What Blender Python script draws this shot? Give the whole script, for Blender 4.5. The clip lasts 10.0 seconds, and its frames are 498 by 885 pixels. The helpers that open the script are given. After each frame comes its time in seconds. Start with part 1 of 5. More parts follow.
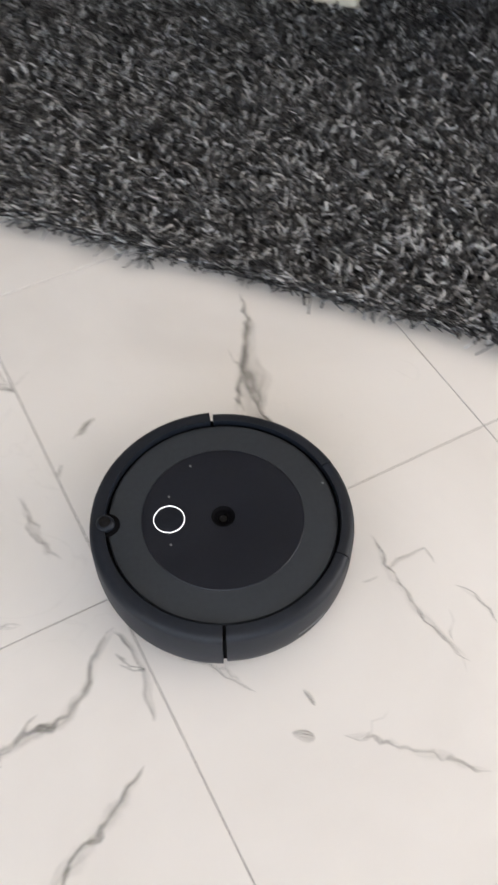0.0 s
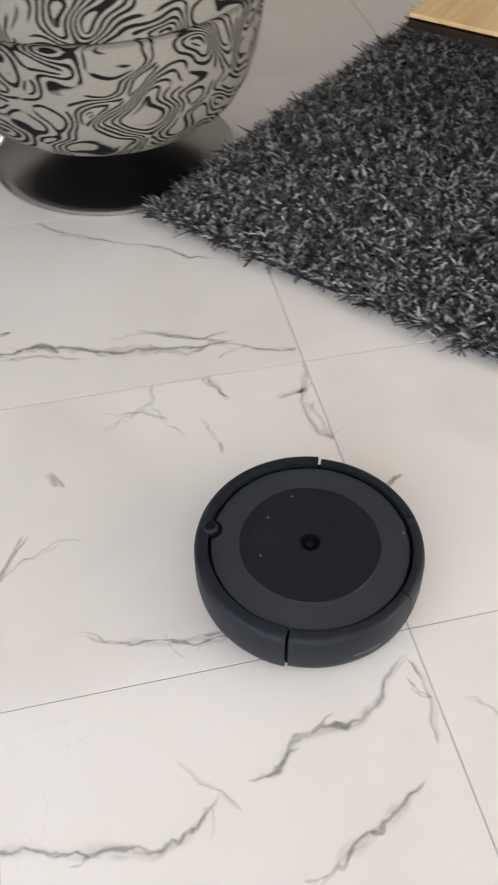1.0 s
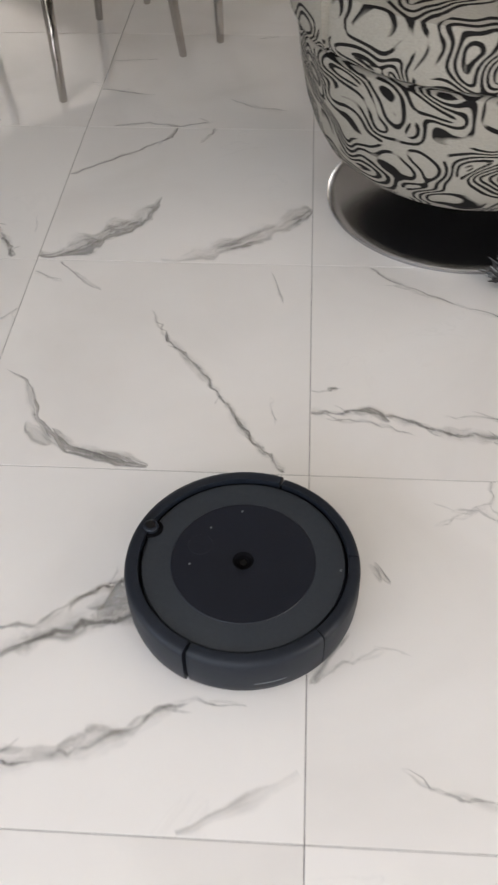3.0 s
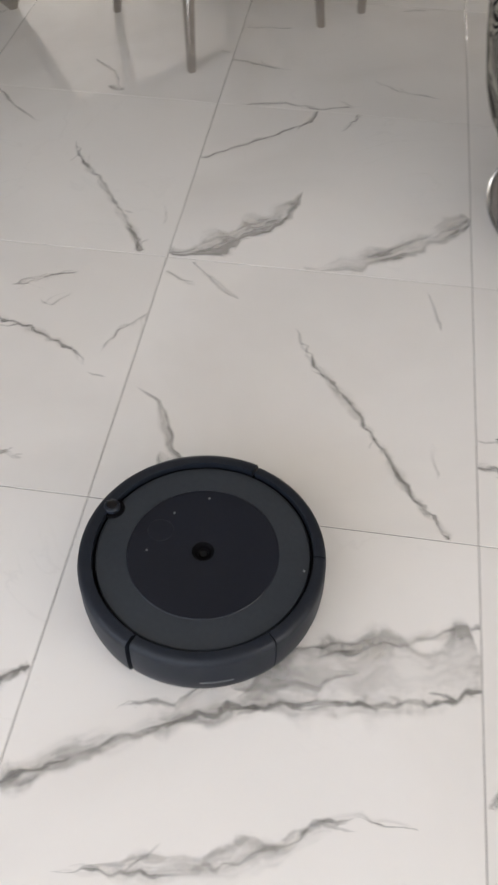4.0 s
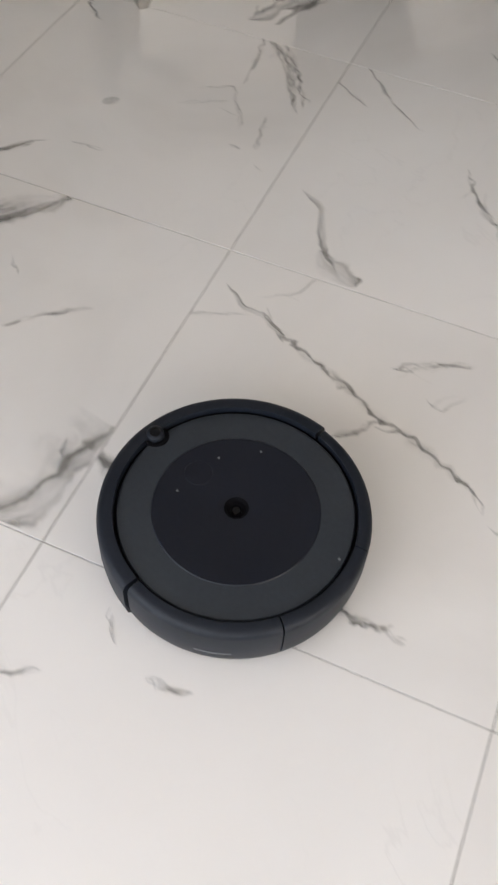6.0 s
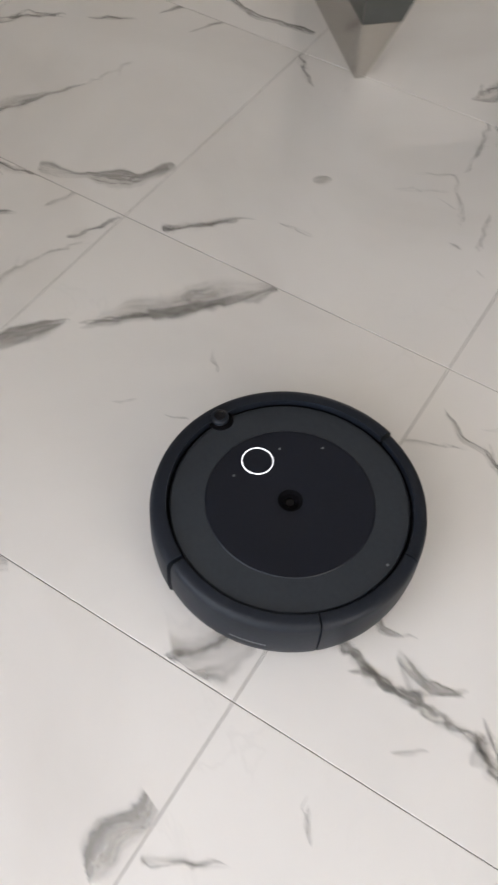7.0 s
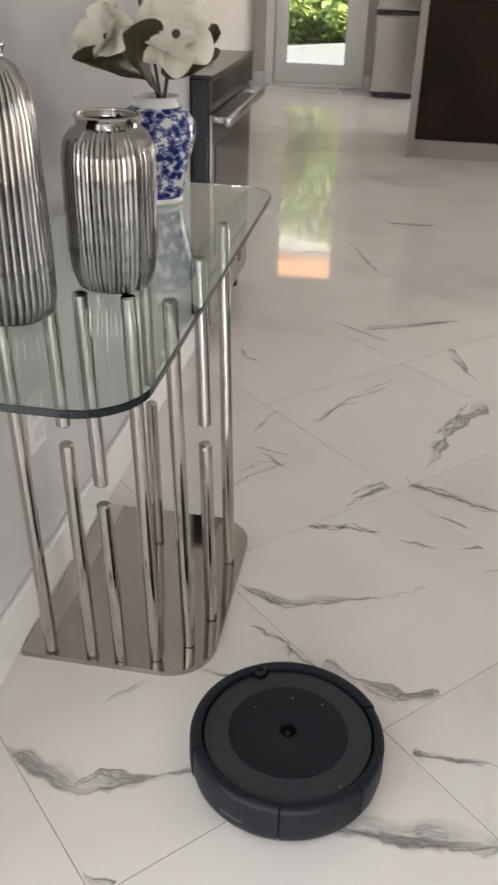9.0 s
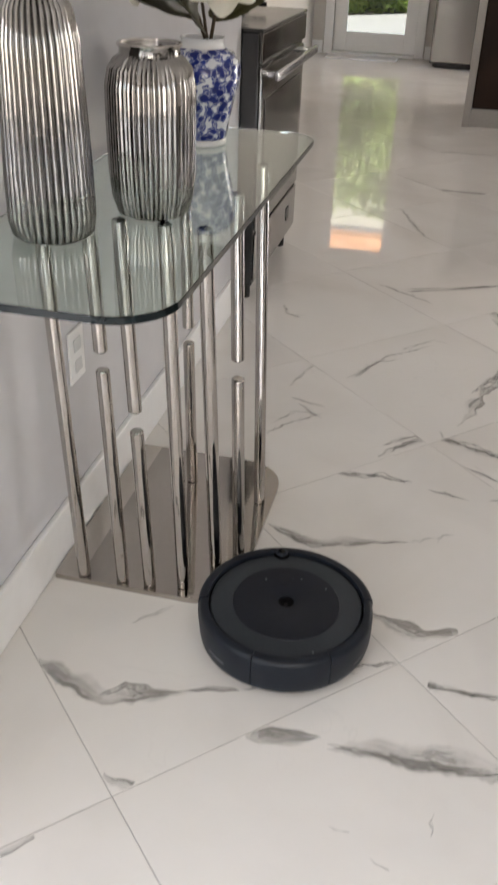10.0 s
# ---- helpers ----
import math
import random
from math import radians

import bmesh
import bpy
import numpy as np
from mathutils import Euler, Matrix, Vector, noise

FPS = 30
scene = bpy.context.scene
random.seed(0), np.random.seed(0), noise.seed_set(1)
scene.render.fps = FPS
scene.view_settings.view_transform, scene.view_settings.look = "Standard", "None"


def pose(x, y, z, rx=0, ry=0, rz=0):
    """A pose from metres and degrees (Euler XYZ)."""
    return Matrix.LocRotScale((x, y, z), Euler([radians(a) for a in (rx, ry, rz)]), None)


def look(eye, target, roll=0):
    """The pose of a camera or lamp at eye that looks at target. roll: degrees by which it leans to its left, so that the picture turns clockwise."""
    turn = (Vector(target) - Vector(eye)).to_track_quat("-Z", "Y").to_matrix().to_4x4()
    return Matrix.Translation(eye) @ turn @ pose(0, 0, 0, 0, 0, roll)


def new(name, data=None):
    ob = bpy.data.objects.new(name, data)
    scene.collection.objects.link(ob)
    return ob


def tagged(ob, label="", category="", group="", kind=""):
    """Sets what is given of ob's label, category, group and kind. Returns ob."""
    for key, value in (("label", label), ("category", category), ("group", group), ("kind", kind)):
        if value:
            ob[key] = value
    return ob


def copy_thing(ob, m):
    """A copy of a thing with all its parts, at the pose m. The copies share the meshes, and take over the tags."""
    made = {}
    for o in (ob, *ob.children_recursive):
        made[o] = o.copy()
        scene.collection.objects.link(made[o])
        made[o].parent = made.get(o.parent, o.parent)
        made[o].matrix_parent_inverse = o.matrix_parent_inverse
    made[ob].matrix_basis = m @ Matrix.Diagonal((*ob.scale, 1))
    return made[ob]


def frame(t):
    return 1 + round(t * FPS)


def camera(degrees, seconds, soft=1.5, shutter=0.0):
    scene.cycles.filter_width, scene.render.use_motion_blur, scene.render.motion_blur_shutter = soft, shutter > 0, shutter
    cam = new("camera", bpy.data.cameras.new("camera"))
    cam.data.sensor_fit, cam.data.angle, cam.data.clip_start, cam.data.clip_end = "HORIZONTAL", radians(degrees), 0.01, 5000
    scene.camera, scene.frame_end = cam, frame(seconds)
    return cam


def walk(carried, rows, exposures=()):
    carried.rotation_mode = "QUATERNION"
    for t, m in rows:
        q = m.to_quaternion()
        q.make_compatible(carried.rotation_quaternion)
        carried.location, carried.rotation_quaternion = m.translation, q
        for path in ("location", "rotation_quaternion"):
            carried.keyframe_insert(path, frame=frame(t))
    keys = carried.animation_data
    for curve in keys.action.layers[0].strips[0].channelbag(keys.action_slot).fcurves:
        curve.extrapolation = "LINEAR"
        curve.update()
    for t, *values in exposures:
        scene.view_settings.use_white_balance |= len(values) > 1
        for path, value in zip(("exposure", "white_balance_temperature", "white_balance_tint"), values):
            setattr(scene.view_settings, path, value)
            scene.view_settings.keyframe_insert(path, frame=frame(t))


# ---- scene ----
cam = camera(31.6, 10.0, soft=2.3, shutter=0.4)
PATH = [
    (0, (0.51, -1.135, 1.054), (1.068, -0.102, -0.566), 0.4),
    (0.5, (0.388, -1.177, 1.117), (0.809, 0.038, -0.415), -1.5),
    (1, (0.237, -1.211, 1.14), (0.513, 0.115, -0.331), -1.0),
    (1.5, (0.203, -1.226, 1.135), (0.396, 0.144, -0.309), -0.4),
    (1.8, (0.163, -1.223, 1.133), (0.308, 0.174, -0.291), -0.2),
    (2, (0.137, -1.201, 1.131), (0.21, 0.203, -0.291), -1.1),
    (2.5, (0.036, -1.128, 1.142), (0.009, 0.261, -0.298), -1.1),
    (2.7, (0.012, -1.071, 1.137), (-0.059, 0.307, -0.31), -1.7),
    (3.8, (-0.197, -0.794, 1.099), (-0.349, 0.509, -0.41), 0.7),
    (4, (-0.242, -0.772, 1.102), (-0.418, 0.504, -0.428), 0.7),
    (4.5, (-0.377, -0.756, 1.063), (-0.599, 0.479, -0.495), 1.7),
    (5, (-0.473, -0.701, 1.024), (-0.742, 0.471, -0.574), 3.0),
    (5.2, (-0.524, -0.634, 0.993), (-0.819, 0.513, -0.619), 3.1),
    (6.3, (-0.867, -0.347, 1.031), (-1.29, 0.707, -0.615), 4.7),
    (6.5, (-0.917, -0.315, 1.032), (-1.371, 0.737, -0.608), 5.0),
    (7, (-1.04, -0.298, 1.002), (-1.592, 0.711, -0.634), 4.0),
    (7.5, (-1.123, -0.269, 1.058), (-1.859, 0.763, -0.489), 2.6),
    (8, (-1.103, -0.276, 1.092), (-2.028, 0.791, -0.324), 2.7),
    (8.5, (-1.059, -0.284, 1.26), (-2.286, 0.82, 0.13), 2.2),
    (9, (-1.005, -0.307, 1.282), (-2.413, 0.713, 0.293), 1.7),
    (9.5, (-0.955, -0.293, 1.272), (-2.427, 0.658, 0.308), 1.8),
    (10, (-0.917, -0.323, 1.233), (-2.362, 0.594, 0.199), 2.1),
]
walk(cam, [(t, look(eye, target, roll)) for t, eye, target, roll in PATH], exposures=[(0.0, 1.36), (2.5, 1.33), (4.0, 1.36), (4.5, 1.38), (5.0, 1.24), (6.5, 1.60), (7.0, 1.59), (7.6, 1.72), (8.0, 1.70), (8.5, 1.93), (9.3, 1.95), (10.0, 1.88)])

# ---- light ----
world = bpy.data.worlds.new("sky")
scene.world = world
world.use_nodes = True
_sky = world.node_tree.nodes.new("ShaderNodeTexSky")
_sky.sky_type, _sky.sun_disc = "NISHITA", False
_sky.sun_elevation, _sky.sun_rotation = radians(52), radians(200)
_bg = world.node_tree.nodes["Background"]
_bg.inputs["Strength"].default_value = 0.15
world.node_tree.links.new(_sky.outputs["Color"], _bg.inputs["Color"])

ROOM = pose(0, 0, 0, 0, 0, 45)          # the tiles lie at 45 degrees to the walls


def room(x, y, z=0.0, turn=0.0):
    """A pose in the room's own axes: x across, y along the wall."""
    return ROOM @ pose(x, y, z, 0, 0, turn)


def area_light(name, m, wide, high, power, colour):
    data = bpy.data.lights.new(name, "AREA")
    data.shape, data.size, data.size_y, data.energy, data.color = "RECTANGLE", wide, high, power, colour
    ob = new(name, data)
    ob.matrix_world = m
    return ob


_sun = new("sun", bpy.data.lights.new("sun", "SUN"))
_sun.data.energy, _sun.data.angle, _sun.data.color = 5.0, radians(0.6), (1.0, 0.95, 0.88)
_sun.matrix_world = look((0, 0, 0), ROOM.to_3x3() @ Vector((-0.35, 0.62, -1.0)))
# daylight through the glass doors in the wall beside the camera and in the wall behind it
area_light("daylight_side", ROOM @ look((-1.70, -0.85, 1.25), (0, -0.85, 1.25)), 3.7, 2.2, 15.5, (1.0, 0.93, 0.86))
area_light("daylight_back", ROOM @ look((1.2, -4.05, 1.3), (1.2, 0, 1.3)), 3.1, 2.2, 37.0, (1.0, 0.88, 0.77))
# added fill light from the east, to brighten the kitchen and the far floor
area_light("east_fill_light", ROOM @ look((4.26, 8.5, 1.07), (0, 8.5, 1.07)), 2.2, 1.7, 62, (1.0, 0.905, 0.83))


# ---- materials ----
def shader(name):
    m = bpy.data.materials.new(name)
    m.use_nodes = True
    return m, m.node_tree.nodes, m.node_tree.links, m.node_tree.nodes["Principled BSDF"]


def noise_node(nodes, links, scale, detail=4.0, rough=0.55, coord="Object", dist=0.0):
    tc = nodes.new("ShaderNodeTexCoord")
    n = nodes.new("ShaderNodeTexNoise")
    n.inputs["Scale"].default_value, n.inputs["Detail"].default_value = scale, detail
    n.inputs["Roughness"].default_value, n.inputs["Distortion"].default_value = rough, dist
    links.new(tc.outputs[coord], n.inputs["Vector"])
    return n


def ramp(nodes, links, source, stops):
    r = nodes.new("ShaderNodeValToRGB")
    while len(r.color_ramp.elements) < len(stops):
        r.color_ramp.elements.new(0.5)
    for e, (p, c) in zip(r.color_ramp.elements, stops):
        e.position, e.color = p, (*c, 1) if len(c) == 3 else c
    links.new(source, r.inputs["Fac"])
    return r


def bump(nodes, links, bsdf, source, strength, distance=0.002):
    b = nodes.new("ShaderNodeBump")
    b.inputs["Strength"].default_value, b.inputs["Distance"].default_value = strength, distance
    links.new(source, b.inputs["Height"])
    links.new(b.outputs["Normal"], bsdf.inputs["Normal"])


def plain(name, low, high, rough=0.5, metal=0.0, scale=20.0, bumpy=0.0, rough_var=0.08, spec=0.5, coat=0.0):
    """A surface that drifts between two near colours, with uneven gloss and fine relief."""
    m, nodes, links, b = shader(name)
    big = noise_node(nodes, links, scale * 0.2, 3)
    fine = noise_node(nodes, links, scale * 6, 3)
    mixed = nodes.new("ShaderNodeMath")
    mixed.operation = "MULTIPLY_ADD"
    links.new(fine.outputs["Fac"], mixed.inputs[0])
    mixed.inputs[1].default_value = 0.45
    half = nodes.new("ShaderNodeMath")
    half.operation = "MULTIPLY"
    half.inputs[1].default_value = 0.55
    links.new(big.outputs["Fac"], half.inputs[0])
    links.new(half.outputs[0], mixed.inputs[2])
    c = ramp(nodes, links, mixed.outputs[0], [(0.3, low), (0.7, high)])
    links.new(c.outputs["Color"], b.inputs["Base Color"])
    mr = nodes.new("ShaderNodeMapRange")
    mr.inputs["To Min"].default_value, mr.inputs["To Max"].default_value = max(rough - rough_var, 0.01), rough + rough_var
    links.new(big.outputs["Fac"], mr.inputs["Value"])
    links.new(mr.outputs["Result"], b.inputs["Roughness"])
    b.inputs["Metallic"].default_value, b.inputs["Specular IOR Level"].default_value = metal, spec
    b.inputs["Coat Weight"].default_value = coat
    if bumpy:
        bump(nodes, links, b, fine.outputs["Fac"], bumpy, 0.001)
    return m


def tile_material():
    m, nodes, links, b = shader("polished_marble_tile")
    tc, info = nodes.new("ShaderNodeTexCoord"), nodes.new("ShaderNodeObjectInfo")
    shift = nodes.new("ShaderNodeVectorMath")
    shift.operation = "SCALE"
    shift.inputs[0].default_value = (31.0, 17.0, 9.0)
    links.new(info.outputs["Random"], shift.inputs["Scale"])
    add = nodes.new("ShaderNodeVectorMath")
    links.new(tc.outputs["Object"], add.inputs[0])
    links.new(shift.outputs[0], add.inputs[1])
    cloud = nodes.new("ShaderNodeTexNoise")
    cloud.inputs["Scale"].default_value, cloud.inputs["Detail"].default_value, cloud.inputs["Distortion"].default_value = 2.2, 5.0, 0.6
    links.new(add.outputs[0], cloud.inputs["Vector"])
    c = ramp(nodes, links, cloud.outputs["Fac"], [(0.25, (0.69, 0.665, 0.635)), (0.5, (0.77, 0.748, 0.72)), (0.75, (0.80, 0.782, 0.758))])
    hair = nodes.new("ShaderNodeTexNoise")
    hair.inputs["Scale"].default_value, hair.inputs["Detail"].default_value, hair.inputs["Distortion"].default_value = 3.1, 6.0, 1.6
    links.new(add.outputs[0], hair.inputs["Vector"])
    thin = ramp(nodes, links, hair.outputs["Fac"], [(0.492, (0, 0, 0)), (0.5, (1, 1, 1)), (0.508, (0, 0, 0))])
    mask = ramp(nodes, links, cloud.outputs["Fac"], [(0.52, (0, 0, 0)), (0.66, (0.10, 0.10, 0.10))])
    mul = nodes.new("ShaderNodeMath")
    mul.operation = "MULTIPLY"
    links.new(thin.outputs["Color"], mul.inputs[0])
    links.new(mask.outputs["Color"], mul.inputs[1])
    mix = nodes.new("ShaderNodeMix")
    mix.data_type = "RGBA"
    links.new(mul.outputs[0], mix.inputs["Factor"])
    links.new(c.outputs["Color"], mix.inputs["A"])
    mix.inputs["B"].default_value = (0.35, 0.34, 0.33, 1)
    links.new(mix.outputs["Result"], b.inputs["Base Color"])
    wave = nodes.new("ShaderNodeTexNoise")
    wave.inputs["Scale"].default_value, wave.inputs["Detail"].default_value = 7.0, 1.0
    links.new(add.outputs[0], wave.inputs["Vector"])
    bump(nodes, links, b, wave.outputs["Fac"], 0.006, 0.0006)
    mr = nodes.new("ShaderNodeMapRange")
    mr.inputs["To Min"].default_value, mr.inputs["To Max"].default_value = 0.018, 0.045
    links.new(cloud.outputs["Fac"], mr.inputs["Value"])
    links.new(mr.outputs["Result"], b.inputs["Roughness"])
    b.inputs["Specular IOR Level"].default_value = 0.66
    return m


def vein_material(name, streaks, sharp, one_sided, rim, colour_dark, colour_light):
    """Grey mineral in the stone, streaked along its run: ragged at its sides, denser towards one of them."""
    m, nodes, links, b = shader(name)

    def calc(op, *values):
        n = nodes.new("ShaderNodeMath")
        n.operation = op
        for k, v in enumerate(values):
            if isinstance(v, float):
                n.inputs[k].default_value = v
            else:
                links.new(v, n.inputs[k])
        return n.outputs[0]

    def smooth(value, low, high, a=0.0, c=1.0):
        n = nodes.new("ShaderNodeMapRange")
        n.interpolation_type = "SMOOTHSTEP"
        for key, v in (("From Min", low), ("From Max", high), ("To Min", a), ("To Max", c)):
            n.inputs[key].default_value = v
        links.new(value, n.inputs["Value"])
        return n.outputs["Result"]

    uv = nodes.new("ShaderNodeUVMap")
    uv.uv_map = "across"
    sep = nodes.new("ShaderNodeSeparateXYZ")
    links.new(uv.outputs["UV"], sep.inputs[0])

    def texture(along, over, detail, distortion):
        stretch = nodes.new("ShaderNodeMapping")
        stretch.inputs["Scale"].default_value = (along, over, 1.0)
        links.new(uv.outputs["UV"], stretch.inputs["Vector"])
        n = nodes.new("ShaderNodeTexNoise")
        n.inputs["Scale"].default_value, n.inputs["Detail"].default_value = 1.0, detail
        n.inputs["Roughness"].default_value, n.inputs["Distortion"].default_value = 0.62, distortion
        links.new(stretch.outputs[0], n.inputs["Vector"])
        return n.outputs["Fac"]

    edge = texture(streaks * 1.0, 0.5, 7.0, 0.5)
    streak = texture(streaks, 2.6, 5.0, 0.8)
    s = calc("MULTIPLY_ADD", calc("SUBTRACT", edge, 0.5), 1.25, sep.outputs["Y"])
    out = calc("ABSOLUTE", s)
    body = smooth(out, sharp, 0.86, 1.0, 0.0)
    lean = smooth(s, -0.9, 0.6, 1.0 - one_sided, 1.0)
    grainy = smooth(streak, 0.36, 0.66, 0.35, 1.0)
    line = smooth(calc("ABSOLUTE", calc("SUBTRACT", s, 0.50)), 0.0, 0.20, rim, 0.0)
    side = smooth(calc("ABSOLUTE", sep.outputs["Y"]), 0.86, 1.0, 1.0, 0.0)
    dense = calc("MINIMUM", calc("ADD", calc("MULTIPLY", calc("MULTIPLY", body, lean), grainy), line), 1.0)
    amount = nodes.new("ShaderNodeAttribute")
    amount.attribute_name = "amount"
    cover = calc("MULTIPLY", calc("MULTIPLY", dense, side), amount.outputs["Fac"])
    shade = calc("SUBTRACT", calc("MULTIPLY_ADD", streak, 0.7, 0.2), calc("MULTIPLY", line, 0.35))
    c = ramp(nodes, links, shade, [(0.30, colour_dark), (0.66, colour_light)])
    links.new(c.outputs["Color"], b.inputs["Base Color"])
    b.inputs["Roughness"].default_value = 0.05
    clear = nodes.new("ShaderNodeBsdfTransparent")
    mix = nodes.new("ShaderNodeMixShader")
    links.new(cover, mix.inputs[0])
    links.new(clear.outputs[0], mix.inputs[1])
    links.new(b.outputs[0], mix.inputs[2])
    links.new(mix.outputs[0], nodes["Material Output"].inputs["Surface"])
    return m


def maze_fabric(shift):
    """Pale woven cloth printed with dark nested contour lines of even width."""
    m, nodes, links, b = shader("maze_print_fabric")
    tc = nodes.new("ShaderNodeTexCoord")
    levels, step = 12.0, 0.003

    def height(offset):
        place = nodes.new("ShaderNodeMapping")
        place.inputs["Location"].default_value = [(s + o) * k for s, o, k in zip(shift, offset, (1.0, 1.0, 1.35))]
        place.inputs["Scale"].default_value = (1.0, 1.0, 1.35)
        links.new(tc.outputs["Object"], place.inputs["Vector"])
        n = nodes.new("ShaderNodeTexNoise")
        n.inputs["Scale"].default_value, n.inputs["Detail"].default_value = 8.6, 0.0
        n.inputs["Roughness"].default_value, n.inputs["Distortion"].default_value = 0.5, 0.5
        links.new(place.outputs[0], n.inputs["Vector"])
        return n.outputs["Fac"]

    def calc(op, a, c=None):
        n = nodes.new("ShaderNodeMath")
        n.operation = op
        for k, v in enumerate((a, c)):
            if isinstance(v, float):
                n.inputs[k].default_value = v
            elif v is not None:
                links.new(v, n.inputs[k])
        return n.outputs[0]

    h = height((0, 0, 0))
    square = None
    for offset in ((step, 0, 0), (0, step, 0), (0, 0, step)):
        d = calc("SUBTRACT", height(offset), h)
        d2 = calc("MULTIPLY", d, d)
        square = d2 if square is None else calc("ADD", square, d2)
    slope = calc("MULTIPLY", calc("SQRT", square), levels / step)
    off = calc("ABSOLUTE", calc("SUBTRACT", calc("FRACT", calc("MULTIPLY", h, levels)), 0.5))
    limit = calc("MINIMUM", calc("MULTIPLY", slope, 0.0031), 0.28)
    edge = calc("DIVIDE", off, calc("MAXIMUM", limit, 0.002))
    lines = ramp(nodes, links, calc("MULTIPLY", edge, 0.5), [(0.43, (1, 1, 1)), (0.57, (0, 0, 0))])
    flat = ramp(nodes, links, calc("MULTIPLY", slope, 0.01), [(0.36, (0, 0, 0)), (0.48, (1, 1, 1))])
    printed = calc("MULTIPLY", lines.outputs["Color"], flat.outputs["Color"])
    weave = noise_node(nodes, links, 420, 2)
    pale = ramp(nodes, links, weave.outputs["Fac"], [(0.3, (0.235, 0.218, 0.192)), (0.7, (0.315, 0.294, 0.258))])
    mix = nodes.new("ShaderNodeMix")
    mix.data_type = "RGBA"
    links.new(printed, mix.inputs["Factor"])
    links.new(pale.outputs["Color"], mix.inputs["A"])
    mix.inputs["B"].default_value = (0.010, 0.009, 0.009, 1)
    links.new(mix.outputs["Result"], b.inputs["Base Color"])
    b.inputs["Roughness"].default_value = 0.85
    b.inputs["Specular IOR Level"].default_value = 0.12
    bump(nodes, links, b, weave.outputs["Fac"], 0.35, 0.001)
    return m


def strand_material():
    m, nodes, links, b = shader("charcoal_shag_yarn")
    geo = nodes.new("ShaderNodeNewGeometry")
    # random yarn tones; the palest and darkest carry highlights and dark gaps between strands
    c = ramp(nodes, links, geo.outputs["Random Per Island"], [(0.0, (0.005, 0.005, 0.006)), (0.40, (0.018, 0.018, 0.021)), (0.66, (0.115, 0.117, 0.122)), (1.0, (0.55, 0.56, 0.57))])
    links.new(c.outputs["Color"], b.inputs["Base Color"])
    b.inputs["Roughness"].default_value = 0.36
    b.inputs["Sheen Weight"].default_value = 0.05
    return m


def porcelain_material():
    m, nodes, links, b = shader("blue_and_white_porcelain")
    v = nodes.new("ShaderNodeTexVoronoi")
    tc = nodes.new("ShaderNodeTexCoord")
    n = noise_node(nodes, links, 52, 3, 0.6, dist=1.6)
    v.inputs["Scale"].default_value = 60.0
    links.new(tc.outputs["Object"], v.inputs["Vector"])
    ring = nodes.new("ShaderNodeMath")
    ring.operation = "MULTIPLY_ADD"
    links.new(n.outputs["Fac"], ring.inputs[0])
    ring.inputs[1].default_value = 0.62
    links.new(v.outputs["Distance"], ring.inputs[2])
    c = ramp(nodes, links, ring.outputs[0], [(0.70, (0.008, 0.015, 0.13)), (0.82, (0.020, 0.040, 0.23)), (0.835, (0.44, 0.47, 0.53)), (0.872, (0.46, 0.49, 0.55)), (0.885, (0.012, 0.024, 0.17)), (0.985, (0.022, 0.046, 0.25)), (1.0, (0.55, 0.58, 0.64))])
    links.new(c.outputs["Color"], b.inputs["Base Color"])
    b.inputs["Roughness"].default_value = 0.14
    return m


def glass_material(name, tint, rough=0.0):
    m, nodes, links, b = shader(name)
    b.inputs["Base Color"].default_value = (*tint, 1)
    b.inputs["Transmission Weight"].default_value, b.inputs["Roughness"].default_value, b.inputs["IOR"].default_value = 1.0, rough, 1.5
    return m


def wood_material(name, dark, light, stretch=(1.2, 18, 18), rough=0.4):
    m, nodes, links, b = shader(name)
    tc, mp = nodes.new("ShaderNodeTexCoord"), nodes.new("ShaderNodeMapping")
    mp.inputs["Scale"].default_value = stretch
    links.new(tc.outputs["Object"], mp.inputs["Vector"])
    n = nodes.new("ShaderNodeTexNoise")
    n.inputs["Scale"].default_value, n.inputs["Detail"].default_value, n.inputs["Distortion"].default_value = 1.6, 5.0, 0.8
    links.new(mp.outputs[0], n.inputs["Vector"])
    c = ramp(nodes, links, n.outputs["Fac"], [(0.32, dark), (0.68, light)])
    links.new(c.outputs["Color"], b.inputs["Base Color"])
    b.inputs["Roughness"].default_value = rough
    b.inputs["Specular IOR Level"].default_value = 0.15
    bump(nodes, links, b, n.outputs["Fac"], 0.1)
    return m


def glow_material(name, colour, strength):
    m, nodes, links, b = shader(name)
    b.inputs["Emission Color"].default_value = (*colour, 1)
    b.inputs["Emission Strength"].default_value = strength
    b.inputs["Base Color"].default_value = (0.8, 0.8, 0.8, 1)
    return m


def leaf_material(name, low, high, rough=0.45):
    m, nodes, links, b = shader(name)
    geo = nodes.new("ShaderNodeNewGeometry")
    c = ramp(nodes, links, geo.outputs["Random Per Island"], [(0.0, low), (1.0, high)])
    links.new(c.outputs["Color"], b.inputs["Base Color"])
    b.inputs["Roughness"].default_value = rough
    through_leaf, mix = nodes.new("ShaderNodeBsdfTranslucent"), nodes.new("ShaderNodeMixShader")
    links.new(c.outputs["Color"], through_leaf.inputs["Color"])
    mix.inputs[0].default_value = 0.4
    links.new(b.outputs[0], mix.inputs[1])
    links.new(through_leaf.outputs[0], mix.inputs[2])
    links.new(mix.outputs[0], nodes["Material Output"].inputs["Surface"])
    return m


